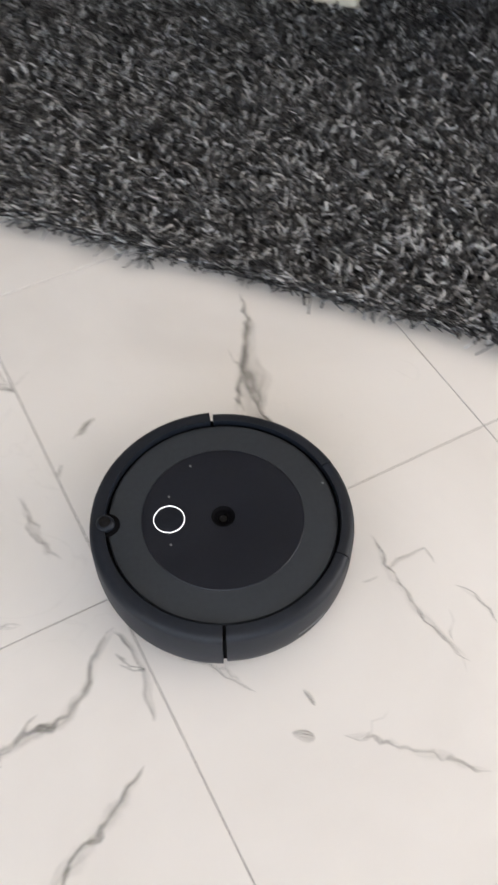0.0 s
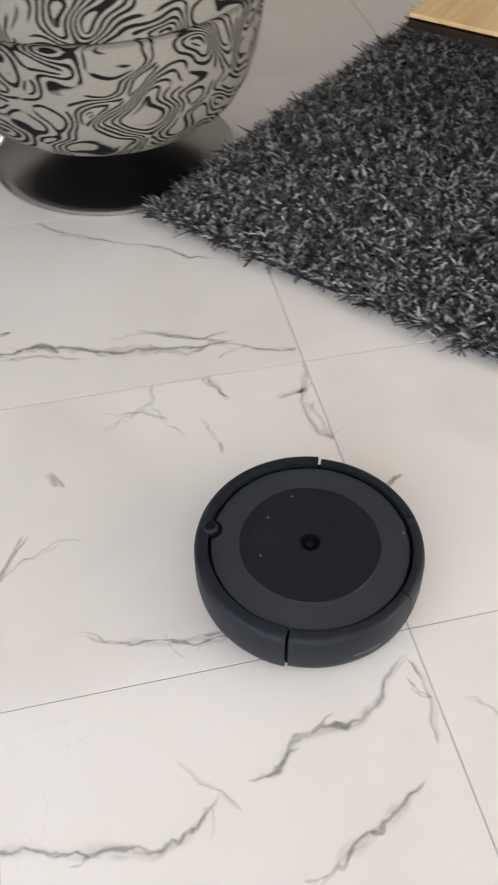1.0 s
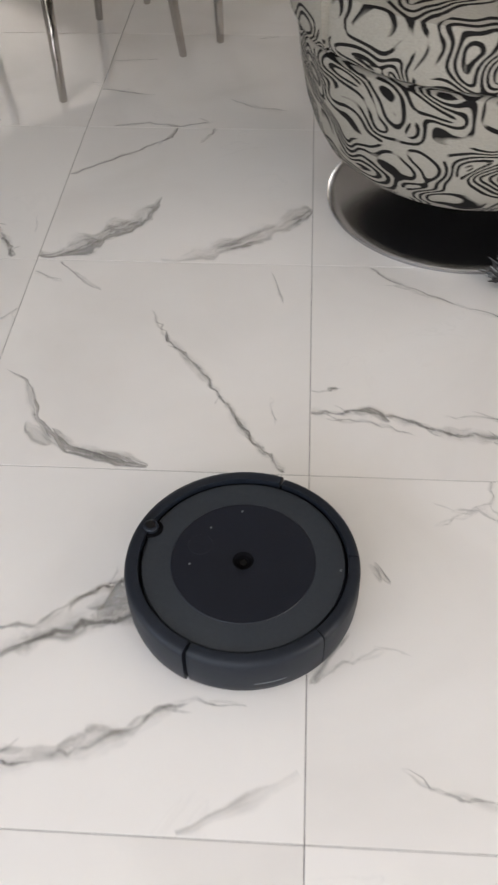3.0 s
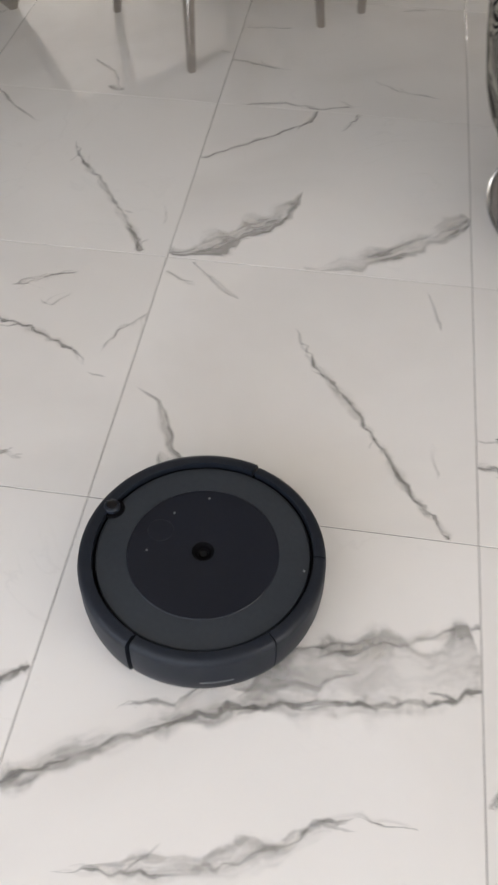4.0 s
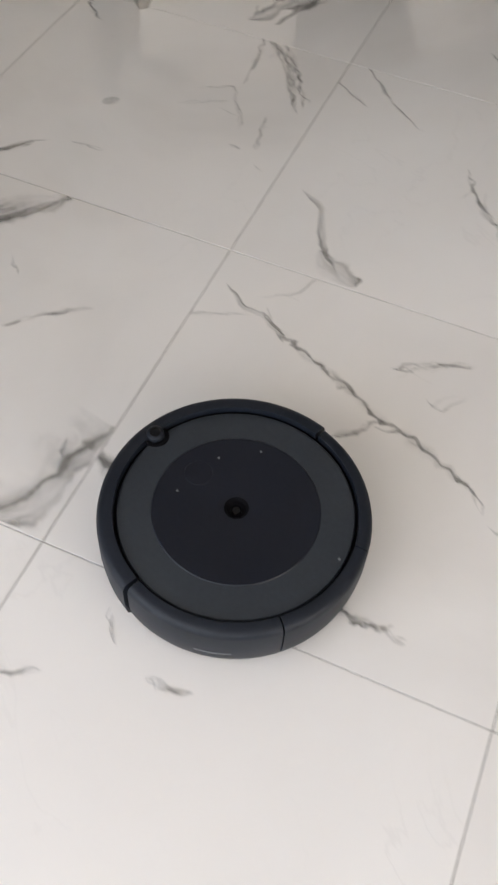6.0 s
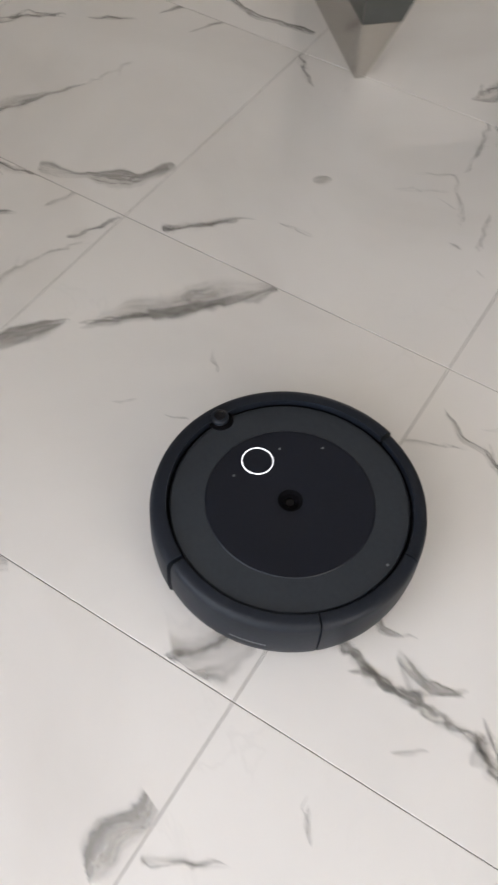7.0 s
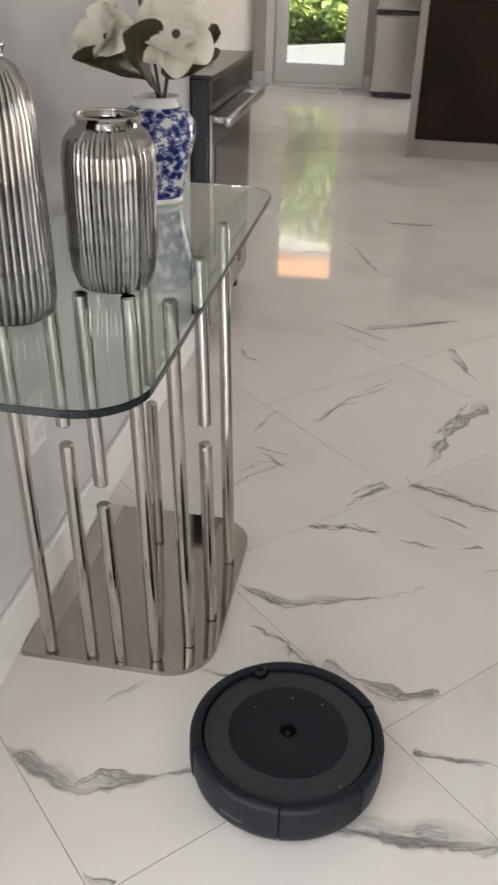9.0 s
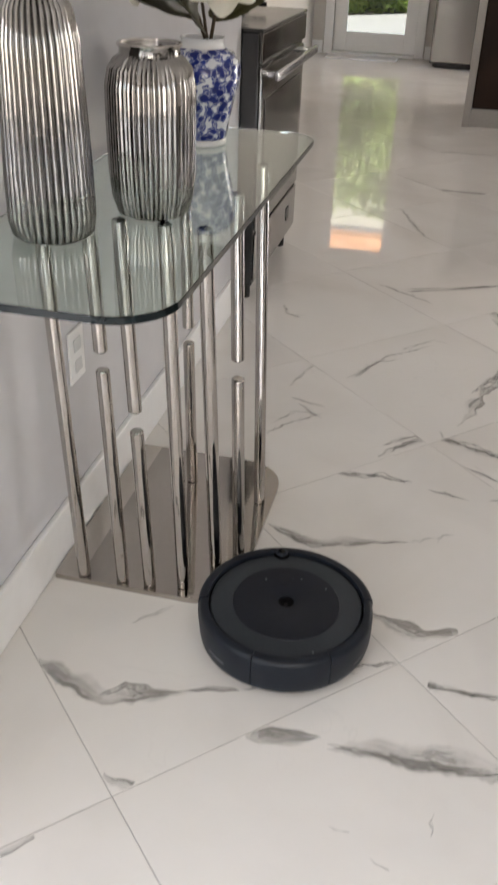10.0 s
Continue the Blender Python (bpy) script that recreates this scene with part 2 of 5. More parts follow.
TILE = tile_material()
GROUT = plain("grey_grout", (0.13, 0.123, 0.114), (0.18, 0.172, 0.162), 0.8, scale=60, bumpy=0.3)
CRACK = vein_material("dark_vein", 60.0, 0.25, 0.25, 0.0, (0.10, 0.096, 0.088), (0.25, 0.24, 0.225))
CLOUD = vein_material("grey_vein", 16.0, 0.35, 0.60, 0.55, (0.27, 0.26, 0.245), (0.52, 0.505, 0.485))
HALO = vein_material("pale_grey_vein", 22.0, 0.0, 0.35, 0.0, (0.36, 0.35, 0.335), (0.52, 0.505, 0.485))
WALL_PAINT = plain("white_wall_paint", (0.58, 0.58, 0.605), (0.63, 0.63, 0.655), 0.10, scale=3, rough_var=0.03)
TAUPE_PAINT = plain("pale_taupe_paint", (0.52, 0.49, 0.46), (0.57, 0.54, 0.51), 0.6, scale=3, bumpy=0.05)
TRIM_PAINT = plain("white_gloss_trim", (0.78, 0.78, 0.78), (0.84, 0.84, 0.84), 0.3, scale=6)
CEILING_PAINT = plain("white_ceiling_paint", (0.76, 0.76, 0.75), (0.82, 0.82, 0.81), 0.75, scale=3)
SHELL_PLASTIC = plain("satin_black_plastic", (0.0055, 0.0080, 0.0135), (0.010, 0.0135, 0.021), 0.46, scale=30, bumpy=0.12, spec=0.28)
PLATE_PLASTIC = plain("brushed_graphite_plastic", (0.0205, 0.0250, 0.0315), (0.0295, 0.0355, 0.0430), 0.42, scale=25, bumpy=0.15, spec=0.32)
DISC_PLASTIC = plain("black_satin_disc", (0.0038, 0.0054, 0.0108), (0.0060, 0.0081, 0.0145), 0.40, scale=30, bumpy=0.08, spec=0.30)
RUBBER = plain("black_groove", (0.002, 0.002, 0.003), (0.004, 0.004, 0.005), 0.8, scale=30, spec=0.06)
LENS = plain("black_lens_glass", (0.003, 0.003, 0.004), (0.005, 0.005, 0.007), 0.16, scale=10, rough_var=0.04, spec=0.25)
PRINT = plain("grey_print", (0.14, 0.15, 0.16), (0.18, 0.19, 0.20), 0.5)
RING_GLOW = glow_material("white_light", (0.90, 0.92, 1.0), 0.6)
FABRIC, FABRIC_SEAT = maze_fabric((0, 0, 0)), maze_fabric((1.7, 0.4, 0.9))
STEEL = plain("brushed_steel", (0.40, 0.40, 0.41), (0.45, 0.45, 0.46), 0.24, 1.0, scale=60, bumpy=0.02, rough_var=0.03)
DARK_STEEL = plain("polished_dark_steel", (0.33, 0.32, 0.31), (0.42, 0.41, 0.40), 0.16, 1.0, scale=20)
CHROME = plain("chrome", (0.44, 0.415, 0.39), (0.54, 0.51, 0.485), 0.06, 1.0, scale=15, rough_var=0.03)
BASE_CHROME = plain("mirror_base", (0.42, 0.39, 0.36), (0.47, 0.44, 0.41), 0.06, 1.0, scale=15, rough_var=0.02)
SILVER = plain("silvered_ceramic", (0.20, 0.192, 0.186), (0.36, 0.348, 0.337), 0.08, 1.0, scale=9, bumpy=0.32, rough_var=0.05)
YARN = strand_material()
RUG_BACK = plain("dark_rug_backing", (0.008, 0.008, 0.009), (0.016, 0.016, 0.018), 0.95, scale=60, bumpy=0.5)
PORCELAIN = porcelain_material()
WHITE_GLAZE = plain("white_glaze", (0.66, 0.67, 0.68), (0.72, 0.73, 0.74), 0.15)
GLASS = glass_material("clear_glass", (0.93, 0.97, 0.95))
TABLE_GLASS = glass_material("thick_green_glass", (0.73, 0.84, 0.80))
DARK_LACQUER = plain("dark_grey_lacquer", (0.045, 0.047, 0.044), (0.060, 0.062, 0.058), 0.35, scale=6)
PLINTH_STEEL = plain("satin_steel_plinth", (0.46, 0.44, 0.41), (0.54, 0.52, 0.49), 0.22, 1.0, scale=12)
CREAM = plain("cream_lacquer", (0.66, 0.63, 0.53), (0.71, 0.68, 0.58), 0.35, scale=8)
PALE_WOOD = wood_material("pale_oak", (0.55, 0.36, 0.17), (0.74, 0.54, 0.30))
BROWN_WOOD = wood_material("dark_walnut", (0.016, 0.0085, 0.006), (0.032, 0.017, 0.011), (1.2, 14, 1.2), 0.55)
TERRACOTTA = plain("terracotta_roof", (0.50, 0.20, 0.08), (0.66, 0.32, 0.14), 0.8, scale=6)
STUCCO = plain("cream_stucco", (0.62, 0.54, 0.44), (0.70, 0.62, 0.52), 0.85, scale=4, bumpy=0.2)
SMOKED_STEEL = plain("smoky_steel_glass", (0.07, 0.065, 0.06), (0.11, 0.102, 0.096), 0.14, 0.8, scale=8)
ISLAND_STONE = plain("pale_grey_stone", (0.32, 0.30, 0.28), (0.39, 0.37, 0.345), 0.45, scale=12)
FRIDGE_STEEL = plain("warm_brushed_steel", (0.30, 0.285, 0.27), (0.36, 0.345, 0.33), 0.27, 1.0, scale=3, rough_var=0.03)
BLACK_ENAMEL = plain("black_enamel", (0.006, 0.006, 0.007), (0.012, 0.012, 0.013), 0.2)
PETAL = plain("ivory_petal", (0.88, 0.86, 0.77), (0.92, 0.905, 0.84), 0.55, scale=40)
BROWN_LEAF = plain("bronze_green_leaf", (0.050, 0.048, 0.018), (0.090, 0.082, 0.036), 0.4, scale=50)
STEM = plain("brown_stem", (0.035, 0.026, 0.016), (0.07, 0.05, 0.03), 0.6, scale=60)
PAVING = plain("sunlit_concrete", (0.62, 0.61, 0.58), (0.72, 0.71, 0.68), 0.8, scale=4, bumpy=0.2)
FOLIAGE = leaf_material("garden_leaves", (0.15, 0.24, 0.05), (0.56, 0.62, 0.22))
THICKET = plain("dense_thicket", (0.12, 0.20, 0.05), (0.30, 0.40, 0.12), 0.7, scale=8, bumpy=0.5)
EARTH = plain("garden_soil", (0.04, 0.035, 0.02), (0.08, 0.07, 0.04), 0.9, scale=5, bumpy=0.5)


# ---- mesh helpers ----
def part(name, bm, material, parent=None, label="", smooth=None):
    me = bpy.data.meshes.new(name)
    if smooth is not None:
        for face in bm.faces:
            face.smooth = True
    bm.to_mesh(me)
    bm.free()
    if smooth is not None:
        me.set_sharp_from_angle(angle=radians(smooth))
    if material:
        me.materials.append(material)
    ob = new(name, me)
    ob.parent = parent
    if label:
        ob["label"] = label
    return ob


def thing(name, m, label, category, group="", kind=""):
    ob = new(name)
    ob.matrix_world = m
    ob.empty_display_size = 0.1
    return tagged(ob, label, category, group, kind)


def box(x0, x1, y0, y1, z0, z1, bevel=0.0, segments=2, bm=None):
    bm = bm or bmesh.new()
    m = Matrix.Translation(((x0 + x1) / 2, (y0 + y1) / 2, (z0 + z1) / 2)) @ Matrix.Diagonal((x1 - x0, y1 - y0, z1 - z0, 1))
    made = bmesh.ops.create_cube(bm, size=1, matrix=m)
    if bevel:
        edges = list({e for v in made["verts"] for e in v.link_edges})
        bmesh.ops.bevel(bm, geom=edges, offset=bevel, segments=segments, affect="EDGES", profile=0.5)
    return bm


def lathe(profile, steps=64, start=0.0, end=360.0, ribs=0, rib_depth=0.0, bm=None, close=False):
    """Turns (radius, height) pairs about z. ribs: flutes round the side, by a share that each pair may give as its third number."""
    bm = bm or bmesh.new()
    full = abs(end - start) >= 359.9
    count = steps if full else steps + 1
    rings = []
    for p in profile:
        r, z = p[0], p[1]
        share = p[2] if len(p) > 2 else 1.0
        ring = []
        for i in range(count):
            a = radians(start + (end - start) * i / steps)
            rr = r - rib_depth * share * (0.5 - 0.5 * abs(math.sin(ribs * a / 2)) ** 0.6 * 2) if ribs else r
            ring.append(bm.verts.new((rr * math.cos(a), rr * math.sin(a), z)))
        rings.append(ring)
    pairs = list(zip(rings, rings[1:])) + ([(rings[-1], rings[0])] if close else [])
    for low, high in pairs:
        for i in range(count if full else count - 1):
            j = (i + 1) % count
            bm.faces.new((low[i], low[j], high[j], high[i]))
    if not full and close:
        bm.faces.new([r[0] for r in rings])
        bm.faces.new([r[-1] for r in reversed(rings)])
    bmesh.ops.remove_doubles(bm, verts=bm.verts, dist=1e-6)
    bmesh.ops.recalc_face_normals(bm, faces=bm.faces)
    return bm


def disc(r, z0, z1, bevel=0.0, steps=64, x=0.0, y=0.0):
    b = bevel
    bm = lathe([(0, z0), (r - b, z0), (r, z0 + b), (r, z1 - b), (r - b, z1), (0, z1)], steps)
    bmesh.ops.translate(bm, verts=bm.verts, vec=(x, y, 0))
    return bm


def rod(points, radius, sides=12, bm=None, taper=1.0):
    """A round bar along a line of points, closed at both ends."""
    bm = bm or bmesh.new()
    pts = [Vector(p) for p in points]
    rings = []
    for i, p in enumerate(pts):
        way = (pts[min(i + 1, len(pts) - 1)] - pts[max(i - 1, 0)]).normalized()
        q = way.to_track_quat("Z", "Y")
        r = radius * (1 + (taper - 1) * i / max(len(pts) - 1, 1))
        rings.append([bm.verts.new(p + q @ Vector((r * math.cos(2 * math.pi * k / sides), r * math.sin(2 * math.pi * k / sides), 0))) for k in range(sides)])
    for low, high in zip(rings, rings[1:]):
        for k in range(sides):
            bm.faces.new((low[k], low[(k + 1) % sides], high[(k + 1) % sides], high[k]))
    bm.faces.new(list(reversed(rings[0])))
    bm.faces.new(rings[-1])
    return bm


def slab(outline, z0, z1, bevel=0.0, segments=2):
    """A flat plate of any outline (counter-clockwise)."""
    bm = bmesh.new()
    low = [bm.verts.new((x, y, z0)) for x, y in outline]
    high = [bm.verts.new((x, y, z1)) for x, y in outline]
    n = len(outline)
    top, bottom = bm.faces.new(high), bm.faces.new(list(reversed(low)))
    for i in range(n):
        bm.faces.new((low[i], low[(i + 1) % n], high[(i + 1) % n], high[i]))
    if bevel:
        bmesh.ops.bevel(bm, geom=list(top.edges) + list(bottom.edges), offset=bevel, segments=segments, affect="EDGES", profile=0.5)
    return bm


def rounded(x0, x1, y0, y1, radii, steps=8):
    """The outline of a rectangle whose corners (x1y1, x0y1, x0y0, x1y0) have these radii."""
    out = []
    for (cx, cy, sx, sy, a0), r in zip(((x1, y1, -1, -1, 0), (x0, y1, 1, -1, 90), (x0, y0, 1, 1, 180), (x1, y0, -1, 1, 270)), radii):
        if r <= 0:
            out.append((cx, cy))
            continue
        for i in range(steps + 1):
            a = radians(a0 + 90 * i / steps)
            out.append((cx + sx * r + r * math.cos(a), cy + sy * r + r * math.sin(a)))
    return out


def setting(name, bm, material, m=None, label="", category=""):
    ob = part(name, bm, material)
    ob.matrix_world = m or ROOM
    return tagged(ob, label, category, kind="structure")


# ---- the setting ----
A0, A1, B0, B1, HIGH = -1.605, 4.2, -4.0, 10.2, 2.6
FAR_A = -2.55


def wall_with_hole(name, along, at, lo, hi, h0, h1, z0, z1, thick, material, label):
    """A wall in the room's axes along x or y with one opening h0..h1, z0..z1 through it. thick goes away from the room."""
    bm = bmesh.new()
    for u0, u1, w0, w1 in ((lo, h0, -0.02, HIGH), (h1, hi, -0.02, HIGH), (h0, h1, -0.02, z0), (h0, h1, z1, HIGH)):
        if u1 - u0 > 1e-4 and w1 - w0 > 1e-4:
            t0, t1 = sorted((at, at + thick))
            if along == "x":
                box(u0, u1, t0, t1, w0, w1, bm=bm)
            else:
                box(t0, t1, u0, u1, w0, w1, bm=bm)
    return setting(name, bm, material, label=label, category="wall")


wall_with_hole("wall_west", "y", A0, B0, 3.35, -2.75, 1.05, 0.02, 2.35, -0.16, WALL_PAINT, "smooth white painted wall behind the glass console")
setting("wall_niche", box(FAR_A - 0.12, A0 - 0.64, 3.35, 4.36, -0.02, HIGH), WALL_PAINT, label="white wall behind the kitchen range", category="wall")
setting("wall_kitchen", box(FAR_A - 0.12, FAR_A, 4.36, B1, -0.02, HIGH), TAUPE_PAINT, label="pale taupe kitchen wall", category="wall")
setting("wall_stub", box(FAR_A - 0.12, A0 - 0.16, 3.23, 3.35, -0.02, HIGH), WALL_PAINT, label="white wall beside the kitchen range", category="wall")
wall_with_hole("wall_north", "x", B1, FAR_A - 0.12, A1 + 0.12, -2.34, -1.50, 0.0, 2.14, 0.14, TAUPE_PAINT, "pale taupe end wall around the glazed garden door")
wall_with_hole("wall_south", "x", B0, A0 - 0.16, A1 + 0.12, -0.4, 2.8, 0.05, 2.35, -0.14, WALL_PAINT, "white wall with a wide glass door")
# the opening in the east wall is added for the fill light
wall_with_hole("wall_east", "y", A1, B0, B1, 6.2, 9.8, 0.20, 1.95, 0.14, TAUPE_PAINT, "pale taupe wall with an added opening for the fill light")
setting("ceiling", box(FAR_A - 0.12, A1 + 0.12, B0 - 0.14, B1 + 0.14, HIGH, HIGH + 0.1), CEILING_PAINT, label="flat white painted ceiling", category="ceiling")
bm = box(A0, A0 + 0.014, 1.1, 3.35, 0.0, 0.125, 0.004)
setting("baseboard", bm, TRIM_PAINT, label="white gloss baseboard along the wall", category="baseboard")
bm = box(-1.40, A1, B1 - 0.016, B1, 0.0, 0.12, 0.004)
box(FAR_A, -2.44, B1 - 0.016, B1, 0.0, 0.12, 0.004, bm=bm)
setting("trim", bm, TRIM_PAINT, label="white baseboard under the end wall", category="baseboard")


def garden_door():
    d = thing("door_1", ROOM, "white glazed garden door, closed, with foliage beyond", "door", kind="structure")
    x0, x1, y = -2.34, -1.50, B1
    bm = box(x0 - 0.09, x0, y - 0.02, y + 0.10, 0, 2.14, 0.006)
    box(x1, x1 + 0.09, y - 0.02, y + 0.10, 0, 2.14, 0.006, bm=bm)
    box(x0 - 0.09, x1 + 0.09, y - 0.02, y + 0.10, 2.14, 2.23, 0.006, bm=bm)
    part("door_frame", bm, TRIM_PAINT, d)
    g0, g1 = x0 + 0.13, x1 - 0.12
    bm = box(x0 + 0.002, g0, y + 0.02, y + 0.065, 0.03, 2.13, 0.005)
    box(g1, x1 - 0.002, y + 0.02, y + 0.065, 0.03, 2.13, 0.005, bm=bm)
    box(g0, g1, y + 0.02, y + 0.065, 0.03, 0.21, 0.005, bm=bm)
    box(g0, g1, y + 0.02, y + 0.065, 2.06, 2.13, 0.005, bm=bm)
    part("door_leaf", bm, TRIM_PAINT, d)
    pane = part("pane", box(g0, g1, y + 0.038, y + 0.044, 0.21, 2.06), GLASS, d, "clear glass pane")
    pane.visible_shadow = False
    part("threshold", box(x0, x1, y - 0.10, y + 0.12, 0.002, 0.026, 0.006), TRIM_PAINT, d, "white sill")


garden_door()


def door_mat():
    m = thing("door_mat", ROOM, "pale flat door mat on tiles before the garden door", "door mat")
    part("mat_pad", slab(rounded(-2.34, -1.66, B1 - 0.36, B1 - 0.115, (0.02,) * 4, 4), 0.001, 0.014, 0.004), MAT_CLOTH, m, "pale woven pad")
    part("hem", slab(rounded(-2.355, -1.645, B1 - 0.375, B1 - 0.104, (0.03,) * 4, 4), 0.0005, 0.009, 0.003), TRIM_PAINT, m, "white hem")


MAT_CLOTH = plain("pale_mat_cloth", (0.62, 0.60, 0.57), (0.74, 0.72, 0.69), 0.9, scale=90, bumpy=0.5)
door_mat()


def glass_wall(name, m, wide, high, label):
    """A white frame for three sliding panels, out of view."""
    d = thing(name, m, label, "window", kind="structure")
    bm = box(-wide / 2, wide / 2, -0.03, 0.03, 0, 0.05, 0.004)
    box(-wide / 2, wide / 2, -0.03, 0.03, high - 0.05, high, 0.004, bm=bm)
    for i in range(4):
        x = -wide / 2 + i * wide / 3
        w0, w1 = max(x - 0.035, -wide / 2), min(x + 0.035, wide / 2)
        box(w0, w1, -0.028, 0.028, 0.05, high - 0.05, 0.004, bm=bm)
    part("window_frame", bm, TRIM_PAINT, d)
    return d


glass_wall("window_1", room(A0 - 0.06, -0.85, 0.02, 90), 3.7, 2.33, "white framed sliding glass doors beside the floor")
glass_wall("window_2", room(1.2, B0 - 0.06, 0.05), 3.2, 2.3, "white framed sliding glass doors")

# unseen frame, added round the fill light's opening
glass_wall("fill_light_frame", room(A1 + 0.07, 8.0, 0.2, 90), 3.6, 1.75, "white frame added round the unseen fill light opening")
# unseen slab above the ceiling, added to block sun from the wall openings
setting("added_sun_block", box(FAR_A - 1.9, A1 + 2.2, B0 - 2.2, B1 + 0.14, HIGH + 0.1, HIGH + 0.2), CEILING_PAINT, label="unseen white slab added to keep the sun off the windows", category="roof")

# outside the garden door
setting("ground", box(-60, 60, -60, 60, -0.16, -0.10), EARTH, Matrix.Identity(4), "dark garden soil", "ground")
setting("terrace", box(-7, 3, B1 + 0.14, B1 + 4.2, -0.10, -0.03, 0.01), PAVING, label="pale sunlit concrete terrace", category="terrace")


def garden_house():
    h = thing("house", ROOM, "cream stucco house with a terracotta roof beyond the garden", "house")
    y = B1 + 8.2
    part("wall", box(-12, 8, y, y + 4, -0.1, 4.36), STUCCO, h, "cream stucco wall")
    bm = bmesh.new()
    pts = [(-12.4, y - 0.05, 4.37), (8.4, y - 0.05, 4.37), (8.4, y + 3.0, 6.6), (-12.4, y + 3.0, 6.6)]
    low = [bm.verts.new(p) for p in pts]
    high = [bm.verts.new((p[0], p[1], p[2] + 0.12)) for p in pts]
    bm.faces.new(high)
    bm.faces.new(list(reversed(low)))
    for k in range(4):
        bm.faces.new((low[k], low[(k + 1) % 4], high[(k + 1) % 4], high[k]))
    part("roof", bm, TERRACOTTA, h, "sloping terracotta roof")


garden_house()


def hedge():
    rng = np.random.default_rng(5)
    n = 60000
    verts, faces = [], []
    for i in range(n):
        x, y, z = rng.uniform(-7, 2), B1 + 5.2 + rng.uniform(0, 1.6), rng.uniform(-0.1, 3.25)
        clump = noise.noise(Vector((x * 1.1, y, z * 1.1)))
        if clump < -0.20:
            continue
        y -= 1.2 * clump
        size = rng.uniform(0.04, 0.10)
        q = Euler((rng.uniform(-0.9, 0.9), rng.uniform(-0.9, 0.9), rng.uniform(0, 6.3))).to_matrix()
        k = len(verts)
        for lx, ly, lz in ((-1, 0, 0), (0, -0.38, 0.1), (1, 0, 0), (0, 0.38, 0.1)):
            v = q @ Vector((lx * size, ly * size, lz * size))
            verts.append((x + v.x, y + v.y, z + v.z))
        faces.append((k, k + 1, k + 2, k + 3))
    me = bpy.data.meshes.new("hedge")
    me.from_pydata(verts, [], faces)
    me.materials.append(FOLIAGE)
    ob = new("hedge", me)
    ob.matrix_world = ROOM
    tagged(ob, "sunlit green garden foliage behind the terrace", "hedge", kind="stuff")
    b = setting("garden_backdrop", box(-14, 9, B1 + 7.0, B1 + 7.1, -0.1, 2.7), THICKET, label="dense green planting in the distance", category="backdrop")


hedge()


# ---- robot vacuum ----
def arc_shell(r0, r1, z0, z1, a0, a1, steps, lip):
    """A curved bar with rounded upper and lower outer edges between two angles."""
    return lathe([(r0, z0), (r1 - 0.0062, z0), (r1 - 0.0032, z0 + lip * 0.5), (r1 - 0.0012, z0 + 0.014), (r1, z0 + 0.032), (r1 - 0.0005, z1 - 0.012), (r1 - 0.0022, z1 - 0.0048), (r1 - 0.0050, z1 - 0.0018), (r1 - 0.0085, z1 - 0.0004), (r1 - 0.0120, z1), (r0, z1)], steps, a0, a1, close=True)


